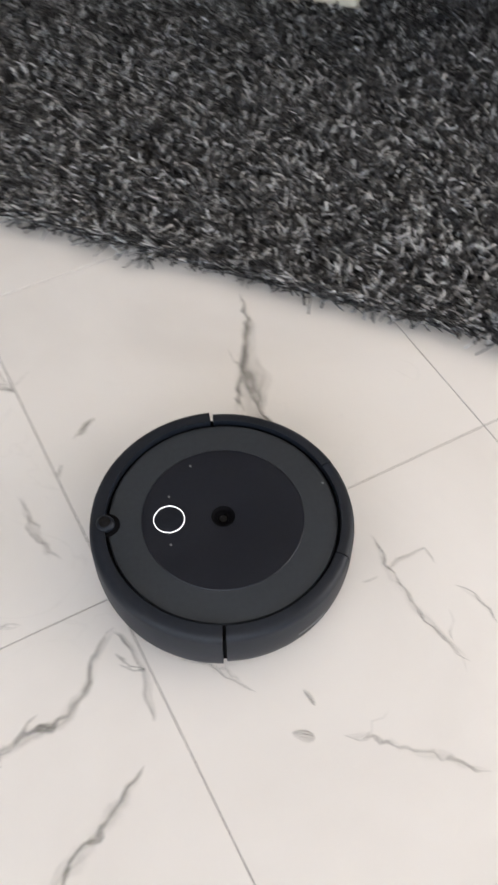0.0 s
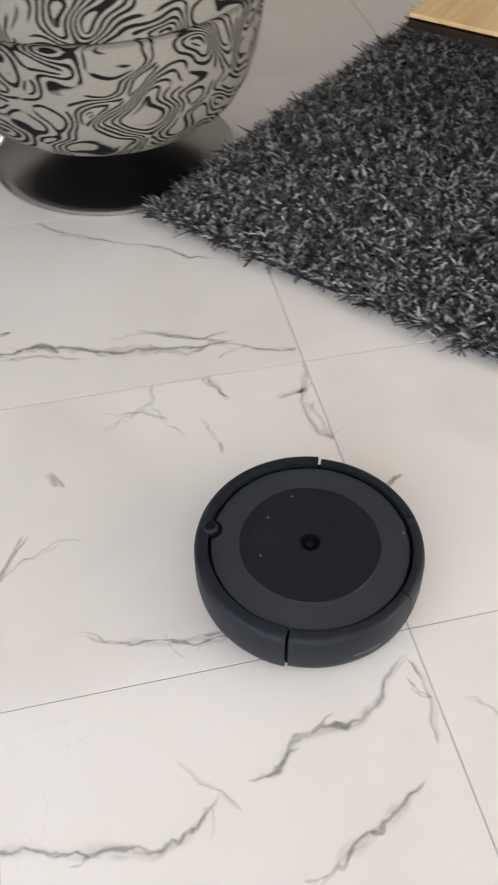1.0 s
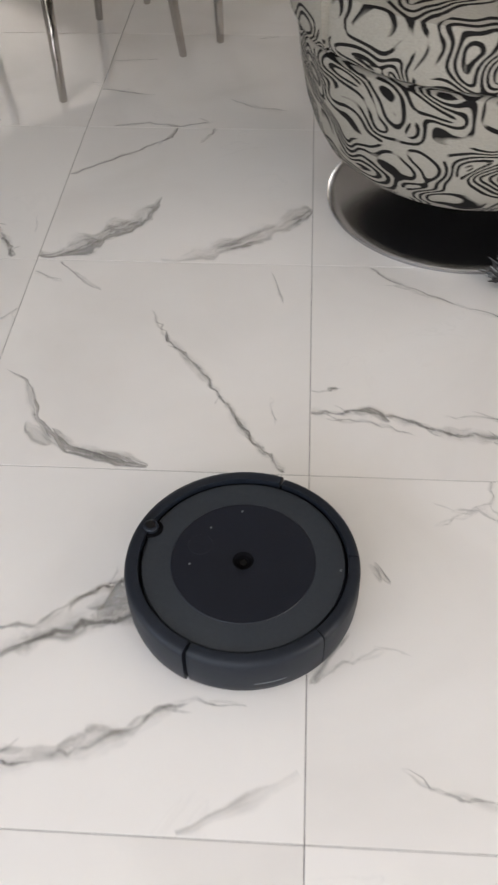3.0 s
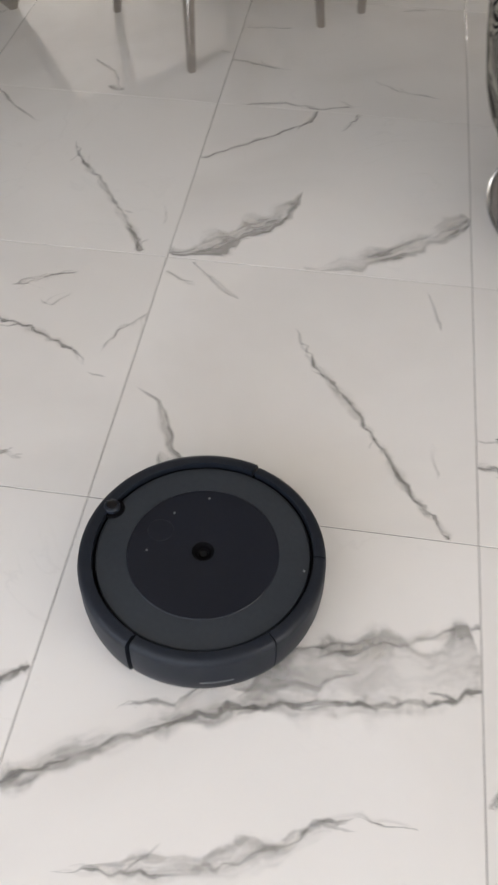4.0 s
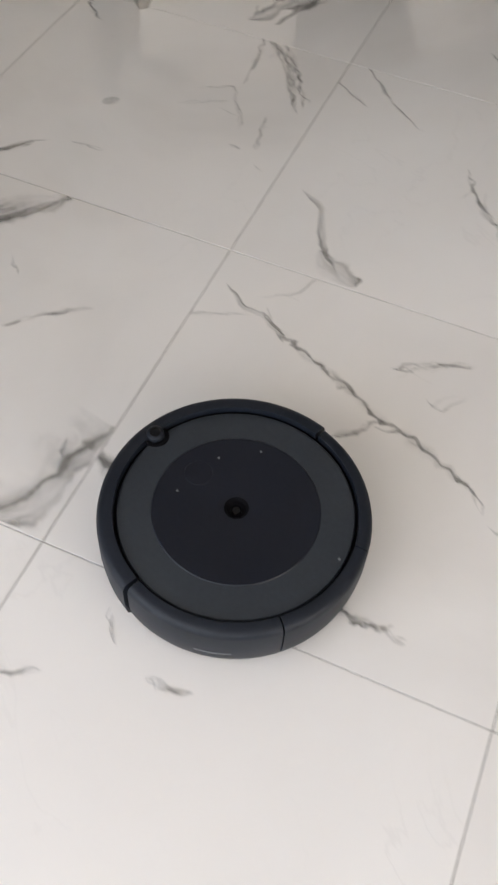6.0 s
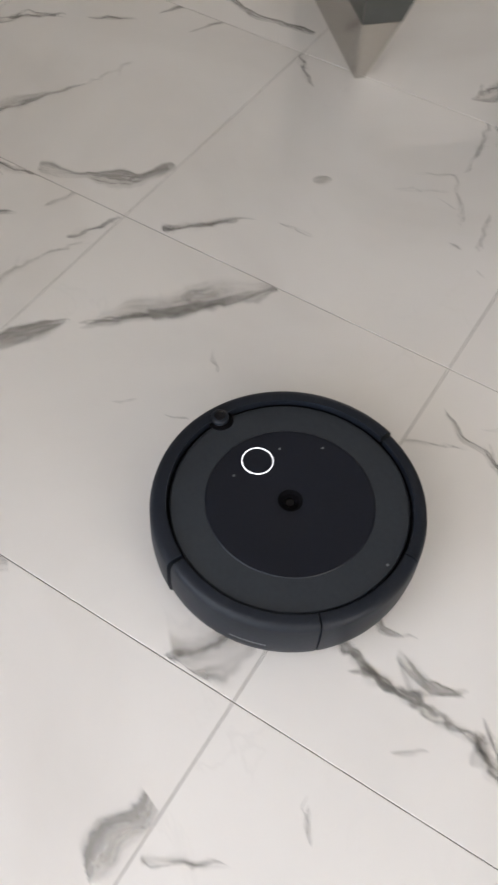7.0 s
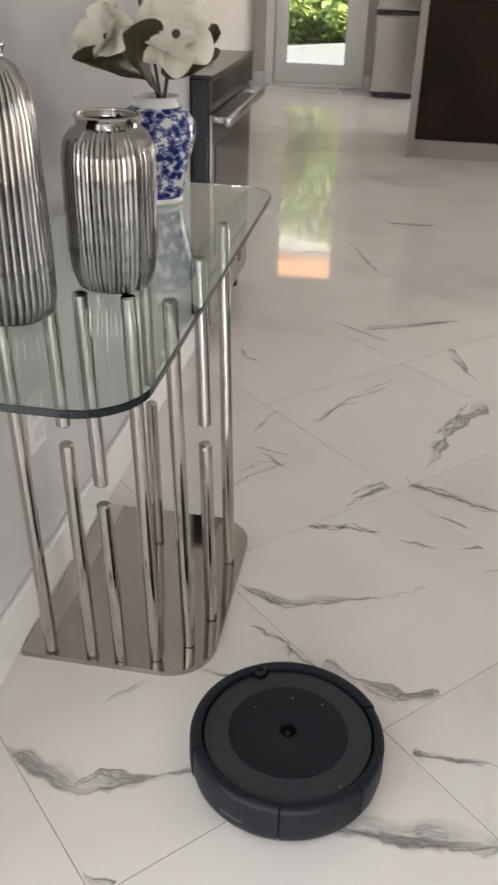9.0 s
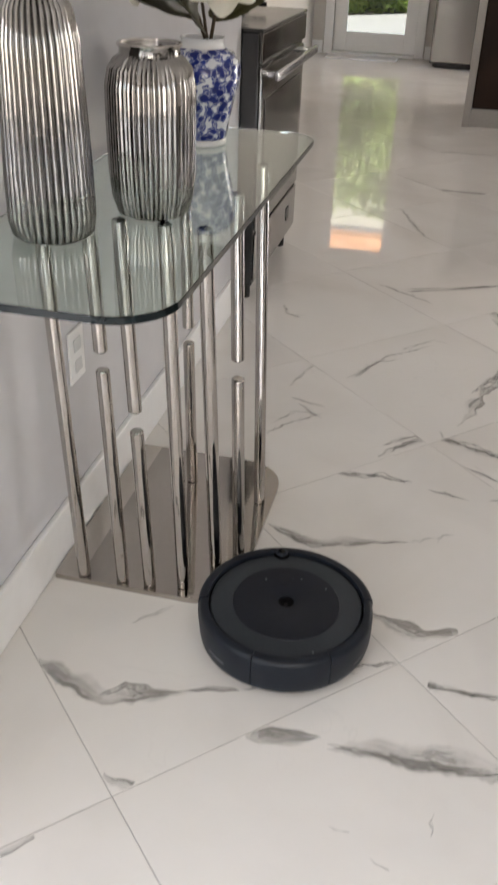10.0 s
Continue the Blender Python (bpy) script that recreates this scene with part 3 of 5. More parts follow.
def robot_vacuum():
    rv = thing("robot_vacuum", pose(0, 0, 0), "round charcoal robot vacuum with a glossy black centre, on marble tiles", "robot vacuum")
    part("chassis", disc(0.1625, 0.015, 0.080, 0.003, 96), RUBBER, rv, smooth=35)
    part("bumper", arc_shell(0.1510, 0.1718, 0.014, 0.0915, -87.4, 85.6, 80, 0.006), SHELL_PLASTIC, rv, "curved black front bumper", smooth=40)
    part("rear_shell", arc_shell(0.1510, 0.1690, 0.014, 0.0905, 87.2, 154.2, 32, 0.006), SHELL_PLASTIC, rv, smooth=40)
    part("rear_shell", arc_shell(0.1510, 0.1690, 0.014, 0.0905, 206, 271, 32, 0.006), SHELL_PLASTIC, rv, smooth=40)
    part("dust_bin", arc_shell(0.1510, 0.1690, 0.014, 0.0900, 154.9, 205.3, 28, 0.006), SHELL_PLASTIC, rv, "black removable dust bin", smooth=40)
    part("top_plate", lathe([(0.0155, 0.074), (0.0155, 0.0868), (0.09, 0.0868), (0.138, 0.0862), (0.1455, 0.0850), (0.1468, 0.0835), (0.1468, 0.074)], 96, close=True), PLATE_PLASTIC, rv, "brushed graphite grey top plate", smooth=30)
    part("centre_disc", lathe([(0.0150, 0.0872), (0.0175, 0.0877), (0.1035, 0.0877), (0.1045, 0.0866), (0.0150, 0.0866)], 96, close=True), DISC_PLASTIC, rv, "black satin disc", smooth=30)
    cam_eye = part("camera_eye", lathe([(0, 0.0798), (0.0065, 0.0800), (0.0075, 0.0830), (0.0118, 0.0836), (0.0142, 0.0872), (0.0153, 0.0878), (0.0153, 0.0868)], 48), RUBBER, rv, "recessed black camera", smooth=30)
    part("lens", disc(0.0062, 0.0800, 0.0818, 0.001, 32), LENS, cam_eye, "glossy black lens", smooth=40)
    ring = part("light_ring", lathe([(0.0191, -0.0006), (0.0191, 0.0004), (0.0201, 0.0004), (0.0201, -0.0006)], 64, close=True), RING_GLOW, rv, "glowing white ring around the button")
    part("button", lathe([(0, 0.0881), (0.0176, 0.0881), (0.0180, 0.0876), (0, 0.0876)], 48), DISC_PLASTIC, rv, smooth=30).location = (0.069, -0.001, 0)
    for x, y in ((0.068, 0.036), (0.068, -0.035), (0.038, -0.081)):
        part("icon", disc(0.0017, 0.0874, 0.0881, 0, 10, x, y), PRINT, rv, "tiny pale printed icon")
    part("icon", box(-0.1355, -0.1325, -0.042, -0.039, 0.0856, 0.0865), PRINT, rv, "tiny pale printed icon")
    sensor = part("sensor_dome", lathe([(0.0118, 0.078), (0.0118, 0.0905), (0.0112, 0.0925), (0.0092, 0.0940), (0.0055, 0.0948), (0, 0.0950)], 40), SHELL_PLASTIC, rv, "raised black sensor dome", smooth=40)
    sensor.location = (0.1500, 0, 0)
    part("sensor_window", lathe([(0, 0.0956), (0.0045, 0.0953), (0.0072, 0.0945), (0.0072, 0.0938), (0, 0.0938)], 32), LENS, sensor, smooth=40)
    # solid black disc in place of the dark notch cut round the sensor
    part("sensor_notch_disc", disc(0.0165, 0.076, 0.0876, 0.0008, 40, 0.1480), RUBBER, rv, "black disc standing in for the notch round the sensor", smooth=40)
    part("side_slot", lathe([(0.1670, 0.0385), (0.1694, 0.0385), (0.1694, 0.0400), (0.1670, 0.0400)], 14, 226, 241, close=True), PRINT, rv, "thin grey slot")
    part("side_slot", lathe([(0.1670, 0.0385), (0.1694, 0.0385), (0.1694, 0.0400), (0.1670, 0.0400)], 14, 119, 134, close=True), PRINT, rv, "thin grey slot")
    for y in (-0.115, 0.115):
        bm = rod([(0.0, -0.011, 0), (0.0, 0.011, 0)], 0.030, 24)
        w = part("wheel", bm, RUBBER, rv, "black rubber drive wheel", smooth=40)
        w.location = (0.0, y, 0.0302)
    return rv, ring


vacuum, light_ring = robot_vacuum()


# ---- swivel chair ----
def swivel_chair():
    c = thing("swivel_chair", pose(0.338, 0.882, 0, 0, 0, 0), "swivel tub chair in black and pale maze print, steel base", "armchair")
    part("base_plate", lathe([(0, 0.0), (0.300, 0.0), (0.305, 0.003), (0.305, 0.010), (0.300, 0.0145), (0.285, 0.0165), (0.10, 0.026), (0.05, 0.034), (0, 0.034)], 96), STEEL, c, "brushed steel disc base", smooth=35)
    part("pedestal", disc(0.045, 0.030, 0.13, 0.004, 40), DARK_STEEL, c, smooth=40)
    # black disc under the body, added so that the steel base reflects dark
    part("underside", lathe([(0, 0.098), (0.15, 0.098), (0.20, 0.106), (0.238, 0.1205), (0.240, 0.1235), (0, 0.1235)], 80), RUG_BACK, c, "underside coloured black to darken its reflection in the base", smooth=40)
    lower = [(0, 0.125), (0.236, 0.125), (0.246, 0.1255), (0.280, 0.140), (0.318, 0.172), (0.343, 0.215), (0.362, 0.270), (0.376, 0.340), (0.385, 0.408), (0.386, 0.416), (0.380, 0.421), (0, 0.421)]
    part("lower_body", lathe(lower, 96), FABRIC, c, smooth=40)
    seat = [(0, 0.424), (0.378, 0.424), (0.386, 0.430), (0.390, 0.450), (0.390, 0.50), (0.376, 0.53), (0.33, 0.55), (0.2, 0.56), (0, 0.562)]
    part("seat", lathe(seat, 96), FABRIC_SEAT, c, "padded seat with a front seam", smooth=40)
    shell = [(0.310, 0.424), (0.388, 0.424), (0.402, 0.450), (0.412, 0.55), (0.420, 0.66), (0.420, 0.76), (0.410, 0.79), (0.375, 0.805), (0.340, 0.79), (0.325, 0.75), (0.315, 0.55)]
    part("backrest", lathe(shell, 80, -38, 213, close=True), FABRIC_SEAT, c, "curved wraparound back and arms", smooth=45)
    return c


swivel_chair()


# ---- shaggy rug ----
def shag_rug():
    r = thing("shag_rug", room(0.665, 0.115, 0, -2.8), "thick charcoal shag rug on the marble floor", "rug")
    x0, x1, y0, y1 = 0.0, 2.3, -2.4, 0.0
    part("backing", box(x0, x1, y0, y1, 0.0, 0.010, 0.003), RUG_BACK, r)
    rng = np.random.default_rng(3)

    def pile(ax0, ax1, ay0, ay1, n, width):
        px, py = rng.uniform(ax0, ax1, n), rng.uniform(ay0, ay1, n)
        lean = rng.normal(0, 0.85, n).clip(-1.4, 1.4)
        swirl = np.array([noise.noise(Vector((x * 3.0, y * 3.0, 0.3))) for x, y in zip(px, py)])
        turn = rng.uniform(0, 2 * np.pi, n) * 0.55 + swirl * 5.0
        tuft = np.array([noise.noise(Vector((x * 26.0, y * 26.0, 4.7))) for x, y in zip(px, py)])
        length = rng.uniform(0.018, 0.034, n) * (1.0 + 0.55 * tuft)
        w = rng.uniform(0.7, 1.25, n) * width
        edge = np.minimum.reduce([px - x0, x1 - px, py - y0, y1 - py])
        out = np.where(edge < 0.02, 0.5, 0.0)
        dx, dy = np.cos(turn) * np.sin(lean), np.sin(turn) * np.sin(lean)
        dx = dx - np.where(px - x0 < 0.02, out, 0)
        dy = dy + np.where(y1 - py < 0.02, out, 0)
        up = np.cos(lean).clip(0.38, 1)
        bend = rng.normal(0, 0.009, (n, 2))
        levels = []
        for k, f in enumerate((0.0, 0.55, 1.0)):
            sag = f * f * 0.35
            cx = px + dx * length * f + bend[:, 0] * f * f
            cy = py + dy * length * f + bend[:, 1] * f * f
            cz = 0.008 + up * length * (f - sag * 0.5)
            half = w * (0.9, 1.0, 0.8)[k]
            ring = [np.stack([cx + half * np.cos(turn + a), cy + half * np.sin(turn + a), cz + half * 0.5 * np.cos(a * 2)], 1) for a in (0.0, 2.1, 4.2)]
            levels.append(ring)
        verts = np.stack([v for ring in levels for v in ring], 1).reshape(-1, 3)
        quads = []
        for k in range(2):
            for a in range(3):
                b = (a + 1) % 3
                quads.append((3 * k + a, 3 * k + b, 3 * k + 3 + b, 3 * k + 3 + a))
        quads.append((6, 7, 8, 8))
        faces = (np.arange(n)[:, None, None] * 9 + np.array(quads)[None]).reshape(-1, 4)
        return verts, faces

    sets = [pile(0, 1.5, -1.7, 0, 64000, 0.0029), pile(0, 0.03, -1.7, 0, 2600, 0.0020), pile(0, 1.5, -0.03, 0, 2200, 0.0020), pile(1.5, 2.3, -2.4, 0, 7000, 0.0034), pile(0, 1.5, -2.4, -1.7, 6000, 0.0034)]
    verts, faces, base = [], [], 0
    for v, f in sets:
        verts.append(v)
        faces.append(f + base)
        base += len(v)
    me = bpy.data.meshes.new("yarn")
    me.from_pydata(np.concatenate(verts).tolist(), [], [f[:3] if f[2] == f[3] else f for f in np.concatenate(faces).tolist()])
    me.polygons.foreach_set("use_smooth", [True] * len(me.polygons))
    me.materials.append(YARN)
    ob = new("yarn", me)
    ob.parent = r
    tagged(ob, "long charcoal yarn strands", kind="stuff")


shag_rug()


# ---- coffee table ----
def coffee_table():
    t = thing("coffee_table", ROOM, "dark coffee table with an oak band and cream legs on rug", "coffee table")
    x0, x1, y0, y1 = 1.12, 2.25, -1.75, -0.26
    part("tabletop", slab(rounded(x0, x1, y0, y1, (0.01, 0.01, 0.01, 0.01), 4), 0.350, 0.366, 0.002), BROWN_WOOD, t, "dark edged top")
    part("glass_inset", box(x0 + 0.004, x1 - 0.004, y0 + 0.004, y1 - 0.245, 0.370, 0.378, 0.002), DARK_LACQUER, t, "glossy grey inset")
    part("oak_band", box(x0 + 0.004, x1 - 0.004, y1 - 0.235, y1 - 0.002, 0.370, 0.380, 0.002), PALE_WOOD, t, "pale oak end band")
    for y, k in ((-0.41, -1), (-1.58, 1)):
        for x in (1.50, 2.10):
            bm = bmesh.new()
            prof = [(0, 0.012), (k * 0.42, 0.012), (k * 0.42, 0.040), (k * 0.13, 0.350), (k * 0.06, 0.350)]
            front = [bm.verts.new((x, y + p, z)) for p, z in prof]
            back = [bm.verts.new((x + 0.045, y + p, z)) for p, z in prof]
            bm.faces.new(front)
            bm.faces.new(list(reversed(back)))
            for i in range(5):
                bm.faces.new((front[i], back[i], back[(i + 1) % 5], front[(i + 1) % 5]))
            bmesh.ops.recalc_face_normals(bm, faces=bm.faces)
            bmesh.ops.bevel(bm, geom=list(bm.edges), offset=0.003, segments=2, affect="EDGES")
            part("leg", bm, CREAM, t, "cream lacquered slanted panel leg")


coffee_table()


# ---- dining chairs ----
def dining_chair(m):
    c = thing("dining_chair", m, "dining chair with slim bright chrome legs on the marble floor", "chair", group="dining chairs")
    part("seat", slab(rounded(-0.23, 0.23, -0.02, 0.44, (0.06, 0.06, 0.06, 0.06)), 0.43, 0.50, 0.02, 3), DARK_LACQUER, c, "grey padded seat")
    part("backrest", slab(rounded(-0.22, 0.22, 0.40, 0.45, (0.02, 0.02, 0.02, 0.02)), 0.52, 0.92, 0.015, 3), DARK_LACQUER, c, "grey upright back")
    for x, y, sx, sy in ((-0.2125, 0, 0.03, 0.05), (0.2125, 0, -0.03, 0.05), (-0.19, 0.40, 0.02, -0.05), (0.19, 0.40, -0.02, -0.05)):
        bm = box(-0.012, 0.012, -0.012, 0.012, 0.0, 0.435, 0.004)
        for v in bm.verts:
            f = v.co.z / 0.435
            v.co.x = v.co.x * (0.75 + 0.5 * f) + sx * f + x
            v.co.y = v.co.y * (0.75 + 0.5 * f) + sy * f + y
        part("leg", bm, CHROME, c, "square chrome leg", smooth=40)
    return c


first_chair = dining_chair(room(0.67, 1.435))
copy_thing(first_chair, room(1.24, 1.435))


# ---- dining table ----
def dining_table():
    t = thing("dining_table", ROOM, "dark grey dining table on flared panel legs with steel feet", "table")
    part("tabletop", slab(rounded(-0.505, 1.55, 1.86, 2.72, (0.08,) * 4, 6), 0.735, 0.760, 0.004), DARK_LACQUER, t, "dark grey top")

    def blade(name, x, flare, levels, material, label):
        """A panel that is thin at its foot and flares to one side as it rises; its far edge is rounded."""
        bm = bmesh.new()
        rings = []
        for z, thick in levels:
            ends = [(0, 2.015), (1, 2.015)] + [(1 - 0.5 * (1 - math.cos(radians(a))), 2.45 + 0.03 * math.sin(radians(a))) for a in range(0, 181, 30)]
            rings.append([bm.verts.new((x + flare * thick * u, y, z)) for u, y in ends])
        n = len(rings[0])
        for low, high in zip(rings, rings[1:]):
            for k in range(n):
                bm.faces.new((low[k], low[(k + 1) % n], high[(k + 1) % n], high[k]))
        bm.faces.new(rings[0])
        bm.faces.new(rings[-1])
        bmesh.ops.recalc_face_normals(bm, faces=bm.faces)
        return part(name, bm, material, t, label, smooth=35)

    for x, flare in ((-0.345, 1), (0.245, 1)):
        blade("leg_foot", x, flare, ((0.0, 0.020), (0.110, 0.078)), PLINTH_STEEL, "satin steel foot")
        blade("leg", x - 0.001, flare, ((0.1105, 0.080), (0.30, 0.16), (0.735, 0.30)), DARK_LACQUER, "dark grey flared leg")


dining_table()


# ---- glass console with tubes ----
def console_table():
    t = thing("console_table", ROOM, "glass console on staggered chrome tubes and a steel base", "console table")
    top = 0.785
    part("glass_top", slab(rounded(-1.588, -1.205, 1.365, 2.500, (0.070, 0.02, 0.02, 0.090), 10), top, top + 0.012, 0.002), TABLE_GLASS, t, "clear glass top with a dark green edge")
    bm = bmesh.new()
    o = rounded(-1.5885, -1.2045, 1.3645, 2.5005, (0.0705, 0.0205, 0.0205, 0.0905), 10)
    low = [bm.verts.new((x, y, top + 0.0015)) for x, y in o]
    high = [bm.verts.new((x, y, top + 0.0105)) for x, y in o]
    for i in range(len(o)):
        j = (i + 1) % len(o)
        bm.faces.new((low[i], low[j], high[j], high[i]))
    part("glass_edge", bm, EDGE_TINT, t, "dark polished glass edge")
    part("base_plate", slab(rounded(-1.588, -1.198, 1.750, 2.305, (0.10, 0.004, 0.004, 0.10), 10), 0.0, 0.012, 0.002), BASE_CHROME, t, "polished bronze tinted steel base")
    r = 0.0132
    # foot x, y; head x, y; the gap in the tube, if it has one
    tubes = ((-1.526, 1.768, -1.552, 1.758, 0, 0), (-1.441, 1.771, -1.463, 1.757, 0.510, 0.545), (-1.381, 1.772, -1.408, 1.756, 0.390, 0.43),
             (-1.312, 1.786, -1.330, 1.761, 0, 0), (-1.256, 1.840, -1.262, 1.760, 0, 0), (-1.228, 1.928, -1.263, 1.974, 0.430, 0.468),
             (-1.228, 2.130, -1.265, 2.196, 0, 0), (-1.410, 2.175, -1.432, 2.190, 0.385, 0.42))
    for x0, y0, x1, y1, g0, g1 in tubes:
        for z0, z1 in ((0.012, g0), (g1, top)) if g1 else ((0.012, top),):
            bm = disc(r, z0, z1, 0.003, 20)
            for v in bm.verts:
                f = v.co.z / top
                v.co.x += x0 + (x1 - x0) * f
                v.co.y += y0 + (y1 - y0) * f
            part("tube", bm, CHROME, t, smooth=40)


EDGE_TINT = plain("dark_glass_edge", (0.003, 0.007, 0.009), (0.006, 0.012, 0.014), 0.2, spec=0.3)
console_table()


# ---- vases on the console ----
TOP = 0.7975


def silver_vase():
    v = thing("silver_vase", room(-1.363, 1.800, TOP), "short ribbed silver vase on the glass console", "vase")
    prof = [(0, 0, 0), (0.048, 0, 0), (0.056, 0.0037, 1), (0.064, 0.02775, 1), (0.0685, 0.074, 1), (0.0695, 0.148, 1), (0.069, 0.1989, 1), (0.064, 0.2248, 1), (0.054, 0.2387, 1), (0.0475, 0.2442, 0), (0.047, 0.2525, 0), (0.0495, 0.2572, 0), (0.0475, 0.259, 0), (0.044, 0.2562, 0), (0.043, 0.2424, 0), (0.055, 0.2128, 0), (0.06, 0.1388, 0), (0.055, 0.0185, 0), (0, 0.0111, 0)]
    part("body", lathe(prof, 192, ribs=52, rib_depth=0.0044), SILVER, v, smooth=50)
    part("rim", lathe([(0.0465, 0.2560), (0.0500, 0.2565), (0.0508, 0.2585), (0.0490, 0.2605), (0.0450, 0.2600), (0.0440, 0.2575)], 72, close=True), CHROME, v, "polished rim", smooth=60)
    part("foot", lathe([(0.0440, -0.0), (0.0520, 0.0), (0.0535, 0.0022), (0.0440, 0.0030)], 72, close=True), CHROME, v, "plain foot ring", smooth=60)


def tall_vase():
    v = thing("tall_vase", room(-1.469, 1.640, TOP), "tall ribbed silver bottle vase on the glass console", "vase")
    prof = [(0, 0, 0), (0.05115, 0, 0), (0.05952, 0.00564, 1), (0.06417, 0.0282, 1), (0.06324, 0.094, 1), (0.05952, 0.188, 1), (0.0558, 0.2726, 1), (0.04836, 0.3149, 1), (0.03534, 0.3384, 1), (0.02511, 0.3459, 0.4), (0.02325, 0.3516, 0), (0.02604, 0.3628, 0), (0.02418, 0.3647, 0), (0.02046, 0.361, 0), (0.02046, 0.3478, 0), (0.0465, 0.3008, 0), (0.05208, 0.047, 0), (0, 0.0188, 0)]
    part("body", lathe(prof, 216, ribs=36, rib_depth=0.0050), SILVER, v, smooth=50)
    part("rim", lathe([(0.0240, 0.3590), (0.0275, 0.3605), (0.0280, 0.3640), (0.0262, 0.3665), (0.0225, 0.3655), (0.0215, 0.3620)], 72, close=True), CHROME, v, "polished rim", smooth=60)
    part("foot", lathe([(0.0480, 0.0), (0.0560, 0.0), (0.0575, 0.0025), (0.0480, 0.0035)], 72, close=True), CHROME, v, "plain foot ring", smooth=60)


def blue_vase():
    v = thing("ginger_jar", room(-1.432, 2.325, TOP) @ Matrix.Diagonal((1.07, 1.07, 0.92, 1.0)), "blue and white porcelain jar holding magnolias on the glass console", "vase")
    prof = [(0.048, 0.014), (0.050, 0.02), (0.056, 0.06), (0.068, 0.115), (0.0755, 0.150), (0.074, 0.175), (0.062, 0.198), (0.046, 0.208)]
    part("body", lathe(prof, 72), PORCELAIN, v, smooth=60)
    part("foot", lathe([(0, 0.0), (0.047, 0.0), (0.050, 0.004), (0.0495, 0.012), (0.047, 0.0145), (0, 0.0145)], 72), WHITE_GLAZE, v, "white foot ring", smooth=40)
    part("neck", lathe([(0.0455, 0.2075), (0.042, 0.212), (0.0415, 0.224), (0.044, 0.228), (0.041, 0.229), (0.038, 0.224), (0.038, 0.208), (0.03, 0.18), (0, 0.17)], 72), WHITE_GLAZE, v, "white neck", smooth=40)


silver_vase()
tall_vase()
blue_vase()


def petal(length, width, cup, seed):
    """A thin curved petal, its root at the origin, reaching along +x and up."""
    rng = random.Random(seed)
    bm = bmesh.new()
    grid = []
    for i in range(9):
        u = i / 8
        w = width * (math.sin(math.pi * min(1, u * 0.78 + 0.12)) ** 0.6)
        row = []
        for j in range(7):
            s = j / 3 - 1
            x = length * u * (1 - 0.08 * s * s)
            y = w * s * 0.5
            z = cup * length * (u ** 1.5) * 0.8 + 0.30 * w * s * s - 0.10 * length * max(0, u - 0.75) * 4 * (1 if seed % 2 else 0.3) + 0.004 * math.sin(9 * u + seed + 3 * s)
            row.append(bm.verts.new((x, y, z)))
        grid.append(row)
    for a, b in zip(grid, grid[1:]):
        for j in range(6):
            bm.faces.new((a[j], a[j + 1], b[j + 1], b[j]))
    bmesh.ops.solidify(bm, geom=bm.faces, thickness=0.0009)
    return bm


def magnolia(parent, place, tilt, turn, size, seed):
    core = part("flower", disc(0.010 * size, -0.004, 0.014 * size, 0.004, 16), STEM, parent, "open ivory magnolia", smooth=60)
    core.matrix_local = Matrix.Translation(place) @ pose(0, 0, 0, 0, tilt, turn)
    for ring, (n, length, width, cup) in enumerate(((6, 0.096, 0.090, 0.26), (4, 0.074, 0.076, 0.75))):
        for i in range(n):
            p = part("petal", petal(length * size, width * size, cup, seed + i + 3 * ring), PETAL, core, smooth=60)
            p.matrix_local = pose(0, 0, 0.003 * ring, 0, 0, 360 * i / n + 25 * ring + 9 * math.sin(seed + i * 2.3))


def leaf(parent, root, tip, width, seed):
    a, b = Vector(root), Vector(tip)
    bm = petal((b - a).length, width, 0.12, seed)
    ob = part("leaf", bm, BROWN_LEAF, parent, "bronze green magnolia leaf", smooth=60)
    ahead = (b - a).normalized()
    up = Vector((0.35, -0.85, 0.4))
    up = (up - ahead * up.dot(ahead)).normalized()
    side = up.cross(ahead)
    ob.matrix_local = Matrix.Translation(a) @ Matrix((ahead, side, up)).transposed().to_4x4()


def magnolias():
    t = thing("magnolia_spray", ROOM, "ivory magnolia blooms with bronze leaves in the porcelain jar", "flowers")
    root = Vector((-1.427, 2.356, 0.975))
    heads = ((Vector((-1.366, 2.240, 1.128)), 66, -78, 0.84, 3), (Vector((-1.462, 2.130, 1.128)), 58, -125, 0.70, 12))
    for place, tilt, turn, size, seed in heads:
        mid = root.lerp(place, 0.5) + Vector((0.005, 0.012, 0.03))
        part("stem", rod([root, root.lerp(mid, 0.5) + Vector((0, 0, 0.015)), mid, place - Vector((0.0, -0.01, 0.012))], 0.004, 8), STEM, t, smooth=60)
        magnolia(t, place, tilt, turn, size, seed)
    part("stem", rod([root, (-1.43, 2.31, 1.08), (-1.445, 2.26, 1.20), (-1.465, 2.22, 1.32)], 0.0035, 8), STEM, t, smooth=60)
    leaf(t, (-1.420, 2.24, 1.062), (-1.430, 2.09, 1.128), 0.125, 1)
    leaf(t, (-1.44, 2.30, 1.05), (-1.505, 2.02, 1.098), 0.055, 2)
    leaf(t, (-1.42, 2.35, 1.04), (-1.335, 2.49, 1.125), 0.050, 3)
    leaf(t, (-1.42, 2.36, 1.04), (-1.325, 2.44, 1.085), 0.045, 5)
    leaf(t, (-1.445, 2.26, 1.20), (-1.505, 2.20, 1.31), 0.060, 4)


magnolias()


